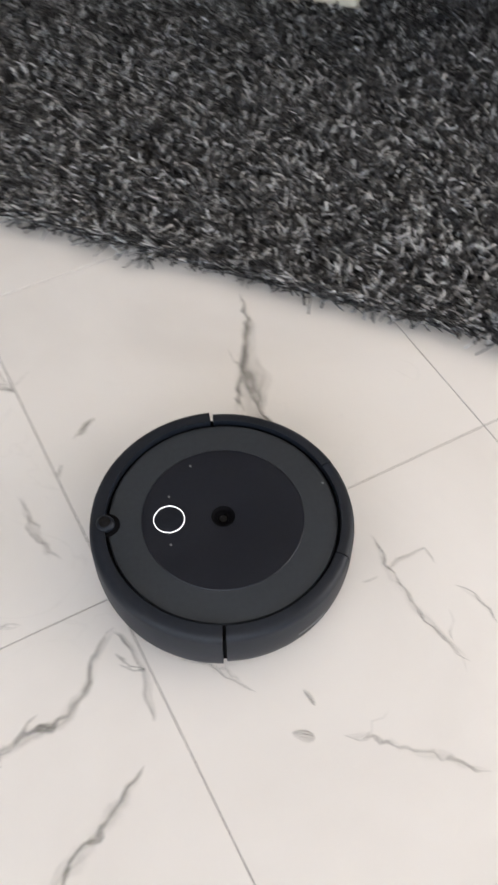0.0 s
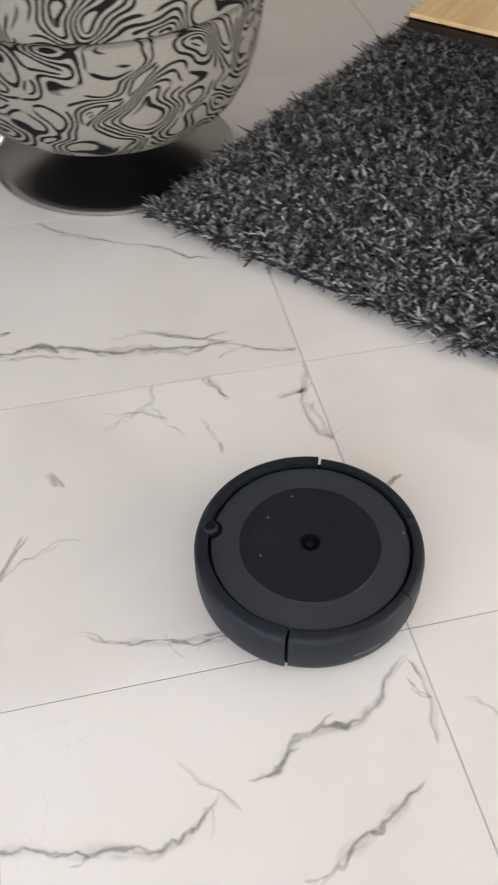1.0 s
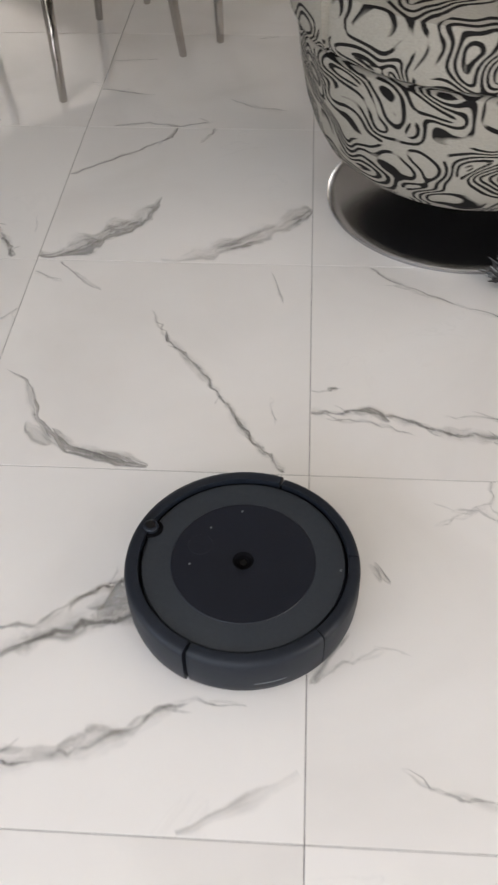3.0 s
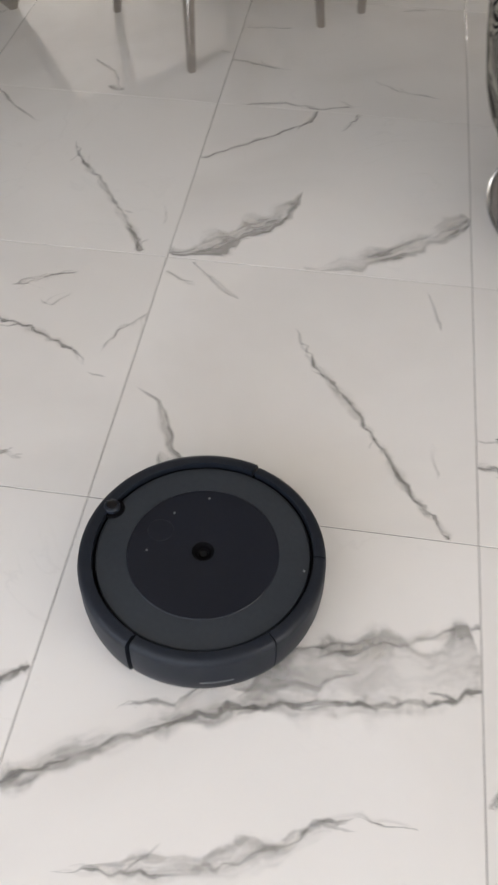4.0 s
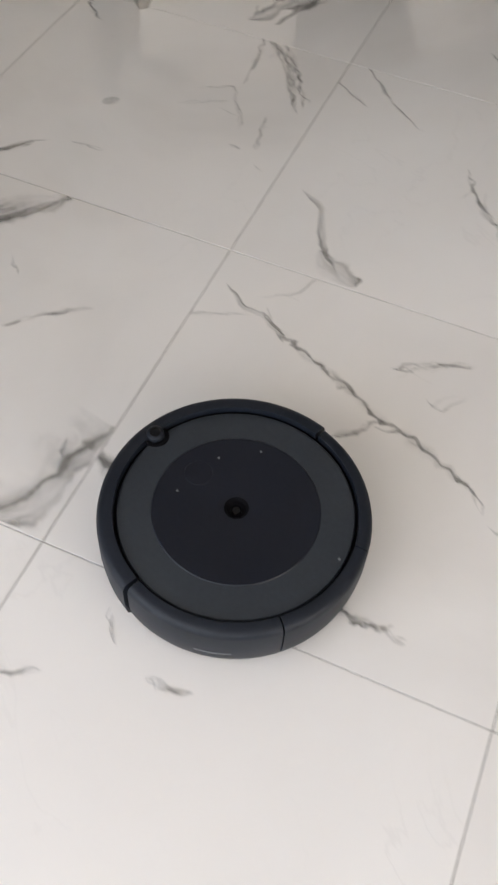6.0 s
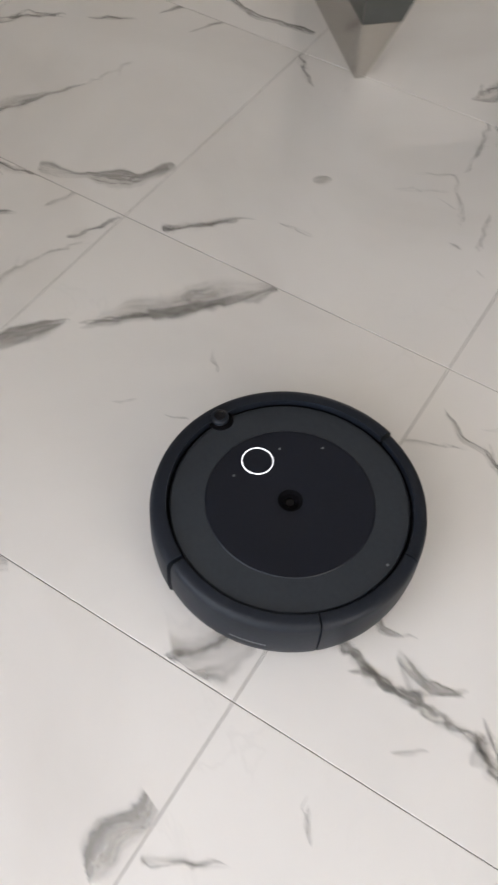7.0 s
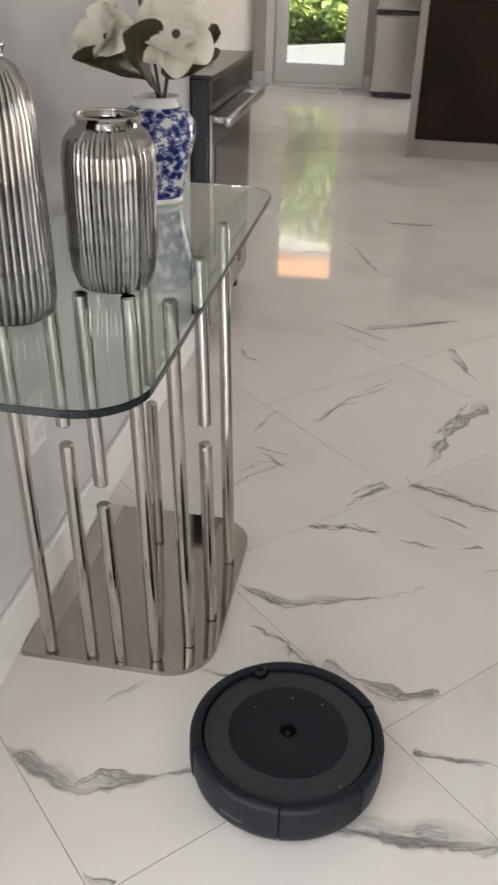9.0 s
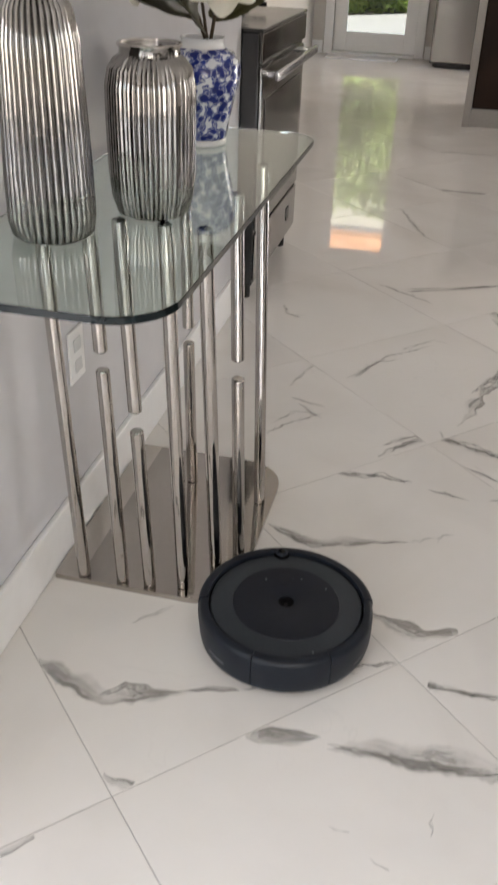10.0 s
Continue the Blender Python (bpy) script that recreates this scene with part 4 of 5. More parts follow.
def outlet():
    o = thing("power_outlet", room(A0, 1.97, 0.425), "white double power outlet plate on the wall", "outlet")
    part("plate", box(0.0, 0.006, -0.036, 0.036, -0.058, 0.058, 0.002), TRIM_PAINT, o)
    for z in (-0.024, 0.024):
        part("socket", box(0.0062, 0.0085, -0.017, 0.017, z - 0.014, z + 0.014, 0.001), WHITE_GLAZE, o)


outlet()


# ---- kitchen ----
def kitchen_range():
    k = thing("kitchen_range", ROOM, "stainless steel kitchen range with black knobs and a bar handle", "oven")
    x0, x1, y0, y1 = A0 - 0.63, -1.545, 3.362, 4.12
    part("body", box(x0, x1 - 0.004, y0, y1, 0.07, 0.905, 0.004), BLACK_ENAMEL, k, "black enamelled sides")
    part("kick_plate", box(x0 + 0.05, x1 - 0.07, y0 + 0.02, y1 - 0.02, 0.0, 0.07), BLACK_ENAMEL, k)
    door = part("oven_door", box(x1 - 0.003, x1 + 0.006, y0 + 0.012, y1 - 0.012, 0.27, 0.80, 0.003), DARK_STEEL, k, "brushed steel oven door")
    part("door_window", box(x1 + 0.0065, x1 + 0.009, y0 + 0.07, y1 - 0.07, 0.32, 0.70, 0.001), SMOKED_STEEL, door, "smoky reflective oven glass")
    h = box(x1 + 0.045, x1 + 0.063, y0 + 0.02, y1 - 0.02, 0.765, 0.795, 0.005)
    for y in (y0 + 0.06, y1 - 0.06):
        box(x1 + 0.004, x1 + 0.05, y - 0.014, y + 0.014, 0.770, 0.790, 0.003, bm=h)
    part("handle", h, STEEL, door, "steel bar handle", smooth=50)
    part("drawer", box(x1 - 0.003, x1 + 0.004, y0 + 0.012, y1 - 0.012, 0.085, 0.255, 0.003), DARK_STEEL, k, "steel warming drawer")
    for y in (y0 + 0.07, y1 - 0.07):
        part("foot", disc(0.022, 0.0, 0.07, 0.003, 16, x1 - 0.045, y), BLACK_ENAMEL, k, "black levelling foot")
    part("badge", box(x1 + 0.0045, x1 + 0.006, y1 - 0.20, y1 - 0.15, 0.15, 0.20), BLACK_ENAMEL, k)
    part("control_panel", box(x1 - 0.003, x1 + 0.008, y0 + 0.004, y1 - 0.004, 0.815, 0.903, 0.003), SMOKED_STEEL, k, "smoky glass control panel")
    part("cooktop", box(x0, x1 + 0.010, y0, y1, 0.906, 0.918, 0.004), BLACK_ENAMEL, k, "black cooktop")
    for x in (x0 + 0.17, x0 + 0.48):
        for y in (y0 + 0.24, y1 - 0.24):
            bm = rod([(x - 0.11, y, 0.945), (x + 0.11, y, 0.945)], 0.008, 8)
            rod([(x, y - 0.11, 0.945), (x, y + 0.11, 0.945)], 0.008, 8, bm=bm)
            rod([(x, y, 0.926), (x, y, 0.944)], 0.03, 16, bm=bm)
            part("burner", bm, BLACK_ENAMEL, k, "black iron burner grate")


kitchen_range()


def fridge():
    f = thing("fridge", ROOM, "stainless steel fridge with a bottom freezer drawer", "fridge")
    x0, x1, y0, y1 = -1.32, -0.42, 9.60, 10.18
    part("body", box(x0 + 0.004, x1 - 0.004, y0 + 0.07, y1, 0.035, 1.76, 0.006), DARK_LACQUER, f, "dark grey cabinet sides")
    part("freezer_drawer", box(x0 + 0.012, x1, y0, y0 + 0.065, 0.055, 0.73, 0.016, 3), FRIDGE_STEEL, f, "steel freezer drawer")
    part("door", box(x0 + 0.012, -0.872, y0, y0 + 0.065, 0.765, 1.75, 0.016, 3), FRIDGE_STEEL, f, "steel fridge door")
    part("door", box(-0.866, x1, y0, y0 + 0.065, 0.765, 1.75, 0.016, 3), FRIDGE_STEEL, f, "steel fridge door")
    part("drawer_grip", box(x0 + 0.15, x1 - 0.03, y0 + 0.008, y0 + 0.05, 0.732, 0.763), BLACK_ENAMEL, f, "black recessed grip")
    for x in (x0 + 0.05, x1 - 0.05):
        part("foot", disc(0.02, 0.0, 0.035, 0.002, 16, x, y0 + 0.14), BLACK_ENAMEL, f)
    part("toe_grille", box(x0 + 0.06, x1 - 0.05, y0 + 0.03, y0 + 0.06, 0.006, 0.05), BLACK_ENAMEL, f)


fridge()


def island():
    k = thing("kitchen_island", ROOM, "kitchen island with a pale waterfall counter and dark walnut panels", "kitchen island")
    x0, x1, y0, y1 = -0.912, 1.35, 6.93, 7.85
    part("carcass", box(x0 + 0.052, x1 - 0.052, y0 + 0.045, y1 - 0.03, 0.120, 0.998), BROWN_WOOD, k)
    part("panel", box(x0 + 0.056, x1 - 0.056, y0 + 0.022, y0 + 0.043, 0.125, 0.990, 0.003), BROWN_WOOD, k, "dark walnut end panel")
    part("toe_kick", box(x0 + 0.052, x1 - 0.052, y0 + 0.03, y1 - 0.05, 0.0, 0.118), ISLAND_STONE, k, "pale grey toe kick")
    part("side_slab", box(x0, x0 + 0.05, y0, y1, 0.0, 0.998, 0.003), ISLAND_STONE, k, "pale stone side slab")
    part("side_slab", box(x1 - 0.05, x1, y0, y1, 0.0, 0.998, 0.003), ISLAND_STONE, k, "pale stone side slab")
    part("countertop", box(x0, x1, y0 - 0.02, y1, 1.000, 1.055, 0.004), ISLAND_STONE, k, "pale stone countertop")


island()


# ---- marble floor: grout bed, tiles and their veins ----
floor = setting("floor", box(-12, 9, -8, 13, -0.06, -0.0010), GROUT, Matrix.Identity(4), "polished white marble tiles with grey veins, laid diagonally", "floor")
SIDE, GAP = 0.6, 0.0007


def tile_mesh():
    h, c = SIDE / 2 - GAP, 0.0004
    bm = bmesh.new()
    rings = [[bm.verts.new((sx * (h - d), sy * (h - d), z)) for sx, sy in ((-1, -1), (1, -1), (1, 1), (-1, 1))] for d, z in ((0, -0.008), (0, -c), (c, 0.0))]
    for low, high in zip(rings, rings[1:]):
        for i in range(4):
            bm.faces.new((low[i], low[(i + 1) % 4], high[(i + 1) % 4], high[i]))
    bm.faces.new(rings[-1])
    me = bpy.data.meshes.new("tile")
    bm.to_mesh(me)
    bm.free()
    me.materials.append(TILE)
    return me


TILE_MESH = tile_mesh()
tiles = {}
far_verts, far_faces = [], []
for i in range(-20, 16):
    for j in range(-14, 22):
        x, y = (i + 0.5) * SIDE, (j + 0.5) * SIDE
        a, b = (x + y) / math.sqrt(2), (y - x) / math.sqrt(2)
        if not (FAR_A - 0.5 < a < A1 + 0.5 and B0 - 0.5 < b < B1 + 0.4):
            continue
        if -3.4 < a < 3.0 and -2.8 < b < 5.2:
            ob = new("tile", TILE_MESH)
            ob.parent = floor
            ob.location = (x, y, 0)
            tiles[i, j] = ob
        else:
            k = len(far_verts)
            h = SIDE / 2 - GAP
            far_verts += [(x - h, y - h, 0), (x + h, y - h, 0), (x + h, y + h, 0), (x - h, y + h, 0)]
            far_verts += [(x - h, y - h, -0.006), (x + h, y - h, -0.006), (x + h, y + h, -0.006), (x - h, y + h, -0.006)]
            far_faces += [(k, k + 1, k + 2, k + 3)] + [(k + n, k + 4 + n, k + 4 + (n + 1) % 4, k + (n + 1) % 4) for n in range(4)]
_far = bpy.data.meshes.new("distant_tiles")
_far.from_pydata(far_verts, [], far_faces)
_far.materials.append(TILE)
_far_ob = new("distant_tiles", _far)
_far_ob.parent = floor
tagged(_far_ob, "white marble tiles in the distance", kind="stuff")

vein_count = 0


def vein(material, width, amount, points, jag, share, low):
    """A mineral vein in one tile: a strip through a few bends, broken into short angular runs, cut off at the tile's edge."""
    global vein_count
    vein_count += 1
    seed = vein_count * 7.31
    dice = random.Random(vein_count * 13)
    pts = [Vector((*p, 0)) for p in points]
    mid = pts[len(pts) // 2] if len(pts) > 2 else (pts[0] + pts[1]) / 2
    i, j = math.floor(mid.x / SIDE), math.floor(mid.y / SIDE)
    h = SIDE / 2 - GAP - 0.001
    cx, cy = (i + 0.5) * SIDE, (j + 0.5) * SIDE
    # angular knots every one or two centimetres
    knots = []
    for a, b in zip(pts, pts[1:]):
        way = (b - a).normalized()
        across = Vector((-way.y, way.x, 0))
        n = max(1, round((b - a).length / dice.uniform(0.010, 0.018)))
        for k in range(n):
            f = (k + dice.uniform(-0.3, 0.3)) / n if k else 0.0
            knots.append(a.lerp(b, f) + across * jag * dice.uniform(-1, 1) * (1.0 if k else 0.4) * (0.35 if material is CLOUD else 1.0))
    knots.append(pts[-1])
    line = []
    for a, b in zip(knots, knots[1:]):
        n = max(1, round((b - a).length / 0.0045))
        line += [a.lerp(b, k / n) for k in range(n)]
    line.append(knots[-1])

    def cut_off(p):
        return max(abs(p.x - cx), abs(p.y - cy)) > h - 0.014

    root, tip = (1.0 if cut_off(p) else 0.0 for p in (pts[0], pts[-1]))
    wide = material is not CRACK
    z = 0.0004 + 0.00012 * (vein_count % 5) + (0 if wide else 0.0007)
    flip = -1.0 if vein_count % 2 else 1.0
    verts, uvs, amounts, faces = [], [], [], []
    run = 0.0
    length = sum((b - a).length for a, b in zip(line, line[1:]))
    for k, p in enumerate(line):
        reach = 5 if wide else 2
        way = (line[min(k + reach, len(line) - 1)] - line[max(k - reach, 0)]).normalized()
        across = Vector((-way.y, way.x, 0))
        run += (p - line[k - 1]).length if k else 0
        f = run / max(length, 1e-6)
        near = max(f, root) * max(1 - f, tip)
        taper = min(1.0, (3.2 * near) ** 0.7 if wide else 0.3 + 5 * near)
        half = width * taper * (0.85 + 0.75 * noise.noise(Vector((run * share, seed, 5))))
        if not wide:
            half *= 0.55 + 0.9 * abs(noise.noise(Vector((run * 75, seed, 2)))) * 2
        q = p + across * (0.25 * width * noise.noise(Vector((run * 30, seed, 11))) if wide else 0.0)
        density = min(1.0, max(low, 0.80 + 0.95 * noise.noise(Vector((run * (24 if not wide else 9), seed, 8)))))
        for s in (-1, 0, 1):
            v = q + across * s * half
            verts.append((min(max(v.x - cx, -h), h), min(max(v.y - cy, -h), h), z))
            uvs.append((run + 3.7 * vein_count, s * flip))
            amounts.append(min(1.0, 1.15 * amount) * min(1.0, 0.45 + 6 * near) * density)
        if k:
            o = 3 * k
            faces += [(o - 3, o - 2, o + 1, o), (o - 2, o - 1, o + 2, o + 1)]
    me = bpy.data.meshes.new("vein")
    me.from_pydata(verts, [], faces)
    layer = me.uv_layers.new(name="across")
    layer.data.foreach_set("uv", [c for lp in me.loops for c in uvs[lp.vertex_index]])
    me.attributes.new("amount", "FLOAT", "POINT").data.foreach_set("value", amounts)
    me.materials.append(material)
    if me.polygons[0].normal.z < 0:
        me.flip_normals()
    ob = new("vein", me)
    ob.parent = tiles.get((i, j)) or floor
    if (i, j) not in tiles:
        ob.location = (cx, cy, 0)


def crack(width, amount, *points):
    """A dark hairline with a pale grey halo and a few short side cracks."""
    vein(CRACK, width * 0.62, amount, points, 0.0062, 34, 0.05)
    pts = [Vector((*p, 0)) for p in points]
    total = sum((b - a).length for a, b in zip(pts, pts[1:]))
    dice = random.Random(vein_count)
    if total > 0.06:
        vein(HALO, width * 1.9, amount * 0.55, points, 0.004, 22, 0.0)
    for _ in range(min(4, int(total / 0.11))):
        k = dice.randrange(len(pts) - 1)
        root = pts[k].lerp(pts[k + 1], dice.uniform(0.15, 0.85))
        way = (pts[k + 1] - pts[k]).normalized() * dice.choice((-1, 1))
        way = Matrix.Rotation(radians(dice.choice((-1, 1)) * dice.uniform(15, 55)), 3, "Z") @ way
        tip = root + way * dice.uniform(0.012, 0.055)
        mid = root.lerp(tip, 0.5) + Vector((dice.uniform(-0.006, 0.006), dice.uniform(-0.006, 0.006), 0))
        vein(CRACK, width * 0.4, amount * 0.6, (root.xy, mid.xy, tip.xy), 0.004, 34, 0.03)


def cloud(width, amount, *points):
    vein(CLOUD, width * 0.70, amount * 1.5, points, 0.006, 16, 0.40)


crack(0.006, 0.7, (0.126, 0.591), (0.182, 0.541), (0.242, 0.501), (0.319, 0.462), (0.39, 0.436), (0.442, 0.381), (0.5, 0.369))
crack(0.01, 0.85, (0.002, 0.151), (0.057, 0.15), (0.106, 0.159), (0.229, 0.113), (0.314, 0.101), (0.397, 0.085), (0.482, 0.087))
crack(0.007, 0.6, (0.003, 0.206), (0.057, 0.214))
cloud(0.035, 0.45, (0.079, 0.15), (0.106, 0.159), (0.143, 0.13))
cloud(0.016, 0.45, (0.289, 0.169), (0.361, 0.136), (0.422, 0.111), (0.483, 0.122))
crack(0.008, 0.8, (-0.326, 0.431), (-0.286, 0.351), (-0.238, 0.288), (-0.19, 0.225), (-0.141, 0.149), (-0.104, 0.081), (-0.043, 0.004))
cloud(0.02, 0.45, (-0.147, 0.157), (-0.126, 0.116), (-0.099, 0.072))
cloud(0.035, 0.65, (-0.46, 0.091), (-0.419, 0.044), (-0.364, 0.033), (-0.277, 0.007))
crack(0.004, 0.3, (-0.071, 0.19), (-0.063, 0.115))
cloud(0.008, 0.35, (-0.086, 0.571), (-0.057, 0.462))
cloud(0.07, 0.55, (-0.597, 0.607), (-0.534, 0.638), (-0.463, 0.702), (-0.411, 0.749), (-0.352, 0.861))
crack(0.008, 0.4, (-0.552, 0.614), (-0.491, 0.66), (-0.438, 0.691))
cloud(0.075, 0.6, (-0.324, 0.596), (-0.238, 0.63), (-0.151, 0.687), (-0.084, 0.739), (0.001, 0.822))
crack(0.007, 0.5, (-0.217, 0.652), (-0.151, 0.698), (-0.084, 0.75))
crack(0.006, 0.4, (-0.592, 0.555), (-0.527, 0.52))
cloud(0.014, 0.5, (-0.544, 0.592), (-0.493, 0.541), (-0.439, 0.494))
crack(0.013, 0.9, (-0.592, -0.445), (-0.538, -0.41), (-0.388, -0.331), (-0.311, -0.301), (-0.231, -0.288), (-0.07, -0.263), (0, -0.233))
cloud(0.11, 0.5, (-0.321, -0.289), (-0.249, -0.263), (-0.176, -0.235), (-0.086, -0.216), (0.002, -0.184))
crack(0.01, 0.5, (-0.223, -0.22), (-0.163, -0.196), (-0.087, -0.169), (-0.001, -0.137))
cloud(0.04, 0.35, (-0.595, -0.437), (-0.533, -0.402), (-0.456, -0.36), (-0.369, -0.312))
crack(0.009, 0.65, (-0.501, -0.532), (-0.398, -0.517), (-0.314, -0.501), (-0.227, -0.457), (-0.189, -0.425), (-0.149, -0.416), (-0.081, -0.422))
cloud(0.05, 0.25, (-0.483, -0.526), (-0.366, -0.512), (-0.27, -0.482), (-0.175, -0.43))
crack(0.014, 0.85, (-0.762, -0.353), (-0.714, -0.341), (-0.666, -0.327), (-0.634, -0.31), (-0.603, -0.287))
cloud(0.09, 0.22, (-0.788, -0.489), (-0.74, -0.504), (-0.684, -0.494), (-0.608, -0.47))
crack(0.018, 0.65, (-0.798, -0.466), (-0.77, -0.475), (-0.755, -0.489))
crack(0.008, 0.4, (-0.743, -0.505), (-0.699, -0.523), (-0.605, -0.496))
crack(0.01, 0.85, (-1.097, 0.495), (-1.023, 0.448), (-0.908, 0.4), (-0.868, 0.374), (-0.817, 0.362), (-0.705, 0.31), (-0.685, 0.279))
crack(0.008, 0.8, (-0.869, 0.362), (-0.887, 0.335), (-0.916, 0.314))
crack(0.004, 0.5, (-0.673, 0.264), (-0.637, 0.255))
crack(0.005, 0.5, (-0.876, 0.47), (-0.831, 0.501), (-0.767, 0.529))
crack(0.004, 0.35, (-0.803, 0.424), (-0.766, 0.465))
crack(0.004, 0.5, (-0.602, 0.426), (-0.644, 0.375), (-0.661, 0.316))
crack(0.012, 0.8, (-0.947, 0.14), (-0.903, 0.099), (-0.846, 0.074), (-0.807, 0.068), (-0.77, 0.067), (-0.726, 0.059))
cloud(0.04, 0.4, (-0.945, 0.108), (-0.881, 0.091), (-0.827, 0.073))
crack(0.008, 0.75, (-0.894, 0.979), (-0.851, 0.897), (-0.8, 0.843), (-0.75, 0.761), (-0.707, 0.701), (-0.68, 0.66), (-0.656, 0.607))
cloud(0.018, 0.45, (-0.707, 0.688), (-0.682, 0.656), (-0.657, 0.61))
cloud(0.02, 0.55, (-1.146, 0.794), (-1.097, 0.762), (-1.066, 0.677), (-1.025, 0.628))
cloud(0.06, 0.55, (-1.069, 0.662), (-1.031, 0.626), (-0.983, 0.607))
crack(0.003, 0.3, (-0.64, 0.776), (-0.628, 0.7))
cloud(0.008, 0.4, (-1.208, 1.133), (-1.119, 1.075))
cloud(0.009, 0.5, (-1.16, 1.2), (-1.082, 1.11), (-1.01, 1.05))
crack(0.006, 0.65, (-0.594, 0.957), (-0.517, 1.022), (-0.413, 1.106), (-0.366, 1.154))
crack(0.006, 0.6, (-0.589, 1.163), (-0.515, 1.207), (-0.438, 1.225), (-0.357, 1.206), (-0.255, 1.236))
cloud(0.014, 0.5, (-0.357, 1.206), (-0.369, 1.16), (-0.383, 1.127))
crack(0.006, 0.5, (-0.253, 1.205), (-0.276, 1.15), (-0.293, 1.117))
crack(0.006, 0.65, (-0.706, 1.569), (-0.61, 1.419), (-0.557, 1.411), (-0.443, 1.387))
crack(0.006, 0.5, (-0.23, 1.366), (-0.156, 1.319), (-0.071, 1.302))
crack(0.006, 0.45, (-0.173, 1.77), (-0.109, 1.787))
crack(0.005, 0.35, (-0.586, 1.604), (-0.462, 1.615))
cloud(0.014, 0.5, (-0.95, 1.368), (-0.885, 1.31), (-0.853, 1.233))
cloud(0.03, 0.45, (-0.883, 1.24), (-0.838, 1.226))
crack(0.006, 0.7, (-1.388, 1.231), (-1.308, 1.137), (-1.238, 0.995))
crack(0.012, 0.7, (-1.449, 1.251), (-1.412, 1.365), (-1.35, 1.471), (-1.26, 1.602))
cloud(0.07, 0.5, (-1.445, 1.249), (-1.391, 1.347), (-1.341, 1.447))
cloud(0.022, 0.55, (-0.579, 0.243), (-0.537, 0.213), (-0.507, 0.151), (-0.491, 0.111), (-0.438, 0.053), (-0.361, 0.026), (-0.288, 0.004))
cloud(0.06, 0.4, (-0.511, 0.105), (-0.481, 0.082), (-0.447, 0.056))
cloud(0.03, 0.35, (-0.428, 0.041), (-0.378, 0.031), (-0.328, 0.016))
crack(0.003, 0.4, (-1.213, 0.44), (-1.182, 0.452), (-1.111, 0.48))
crack(0.003, 0.4, (-1.115, 0.521), (-1.061, 0.558), (-1.041, 0.601))
crack(0.005, 0.6, (-1.397, 1.226), (-1.377, 1.141), (-1.368, 1.034))
crack(0.006, 0.75, (-1.371, 1.243), (-1.314, 1.158), (-1.266, 1.096), (-1.23, 1.011))
crack(0.004, 0.5, (-1.44, 0.986), (-1.379, 1.021), (-1.349, 0.968), (-1.311, 0.899))
crack(0.003, 0.3, (-1.455, 0.923), (-1.37, 0.974))
cloud(0.03, 0.3, (-1.579, 0.857), (-1.56, 0.888))
cloud(0.008, 0.35, (-1.311, 0.847), (-1.289, 0.851))
crack(0.006, 0.4, (-1.284, 0.96), (-1.265, 0.857))
crack(0.004, 0.35, (-1.25, 0.819), (-1.23, 0.808))
cloud(0.01, 0.55, (-1.728, 0.607), (-1.682, 0.651), (-1.644, 0.7), (-1.61, 0.72))
crack(0.004, 0.4, (-1.577, 0.732), (-1.511, 0.736))
cloud(0.02, 0.65, (-1.79, 0.274), (-1.756, 0.311), (-1.728, 0.358))
cloud(0.055, 0.45, (-1.713, 0.365), (-1.663, 0.428), (-1.602, 0.493), (-1.561, 0.544), (-1.504, 0.608))
crack(0.007, 0.6, (-1.71, 0.362), (-1.656, 0.418), (-1.591, 0.477), (-1.548, 0.523), (-1.501, 0.603))
cloud(0.042, 0.6, (-1.996, 0.611), (-1.923, 0.639), (-1.86, 0.673), (-1.821, 0.713), (-1.801, 0.755))
crack(0.007, 0.6, (-1.847, 0.677), (-1.81, 0.744))
crack(0.012, 0.85, (-2.174, 0.555), (-2.1, 0.589), (-2.041, 0.587), (-1.978, 0.608))
crack(0.009, 0.78, (-2.136, 0.388), (-2.065, 0.441), (-2.007, 0.465), (-1.95, 0.504))
cloud(0.016, 0.65, (-1.925, 0.541), (-1.91, 0.577), (-1.899, 0.609))
crack(0.012, 0.78, (-1.847, 0.503), (-1.815, 0.555), (-1.802, 0.592))
cloud(0.022, 0.5, (-1.941, 0.211), (-1.917, 0.26), (-1.891, 0.296))
crack(0.0075, 0.45, (-1.891, 0.296), (-1.872, 0.366), (-1.853, 0.439), (-1.816, 0.511))
cloud(0.035, 0.55, (-1.796, 0.26), (-1.762, 0.312), (-1.725, 0.363))
cloud(0.04, 0.6, (-2.307, 0.616), (-2.221, 0.653), (-2.168, 0.708), (-2.134, 0.784), (-2.083, 0.863))
crack(0.0105, 0.65, (-2.256, 0.628), (-2.181, 0.659), (-2.155, 0.726))
crack(0.006, 0.39, (-2.083, 0.863), (-2.055, 0.974))
crack(0.009, 0.72, (-2.404, 0.898), (-2.35, 0.964), (-2.272, 1.033))
cloud(0.022, 0.5, (-2.359, 0.95), (-2.339, 0.979))
crack(0.009, 0.65, (-2.23, 1.05), (-2.141, 1.105))
cloud(0.016, 0.65, (-2.118, 1.145), (-2.08, 1.231))
cloud(0.01, 0.5, (-2.027, 1.123), (-1.985, 1.223))
cloud(0.018, 0.55, (-2.428, 1.065), (-2.426, 1.162), (-2.427, 1.234))
crack(0.0135, 0.85, (-2.431, 1.238), (-2.292, 1.303), (-2.134, 1.371), (-1.946, 1.454))
crack(0.009, 0.72, (-2.366, 1.167), (-2.287, 1.192), (-2.233, 1.212), (-2.165, 1.234))
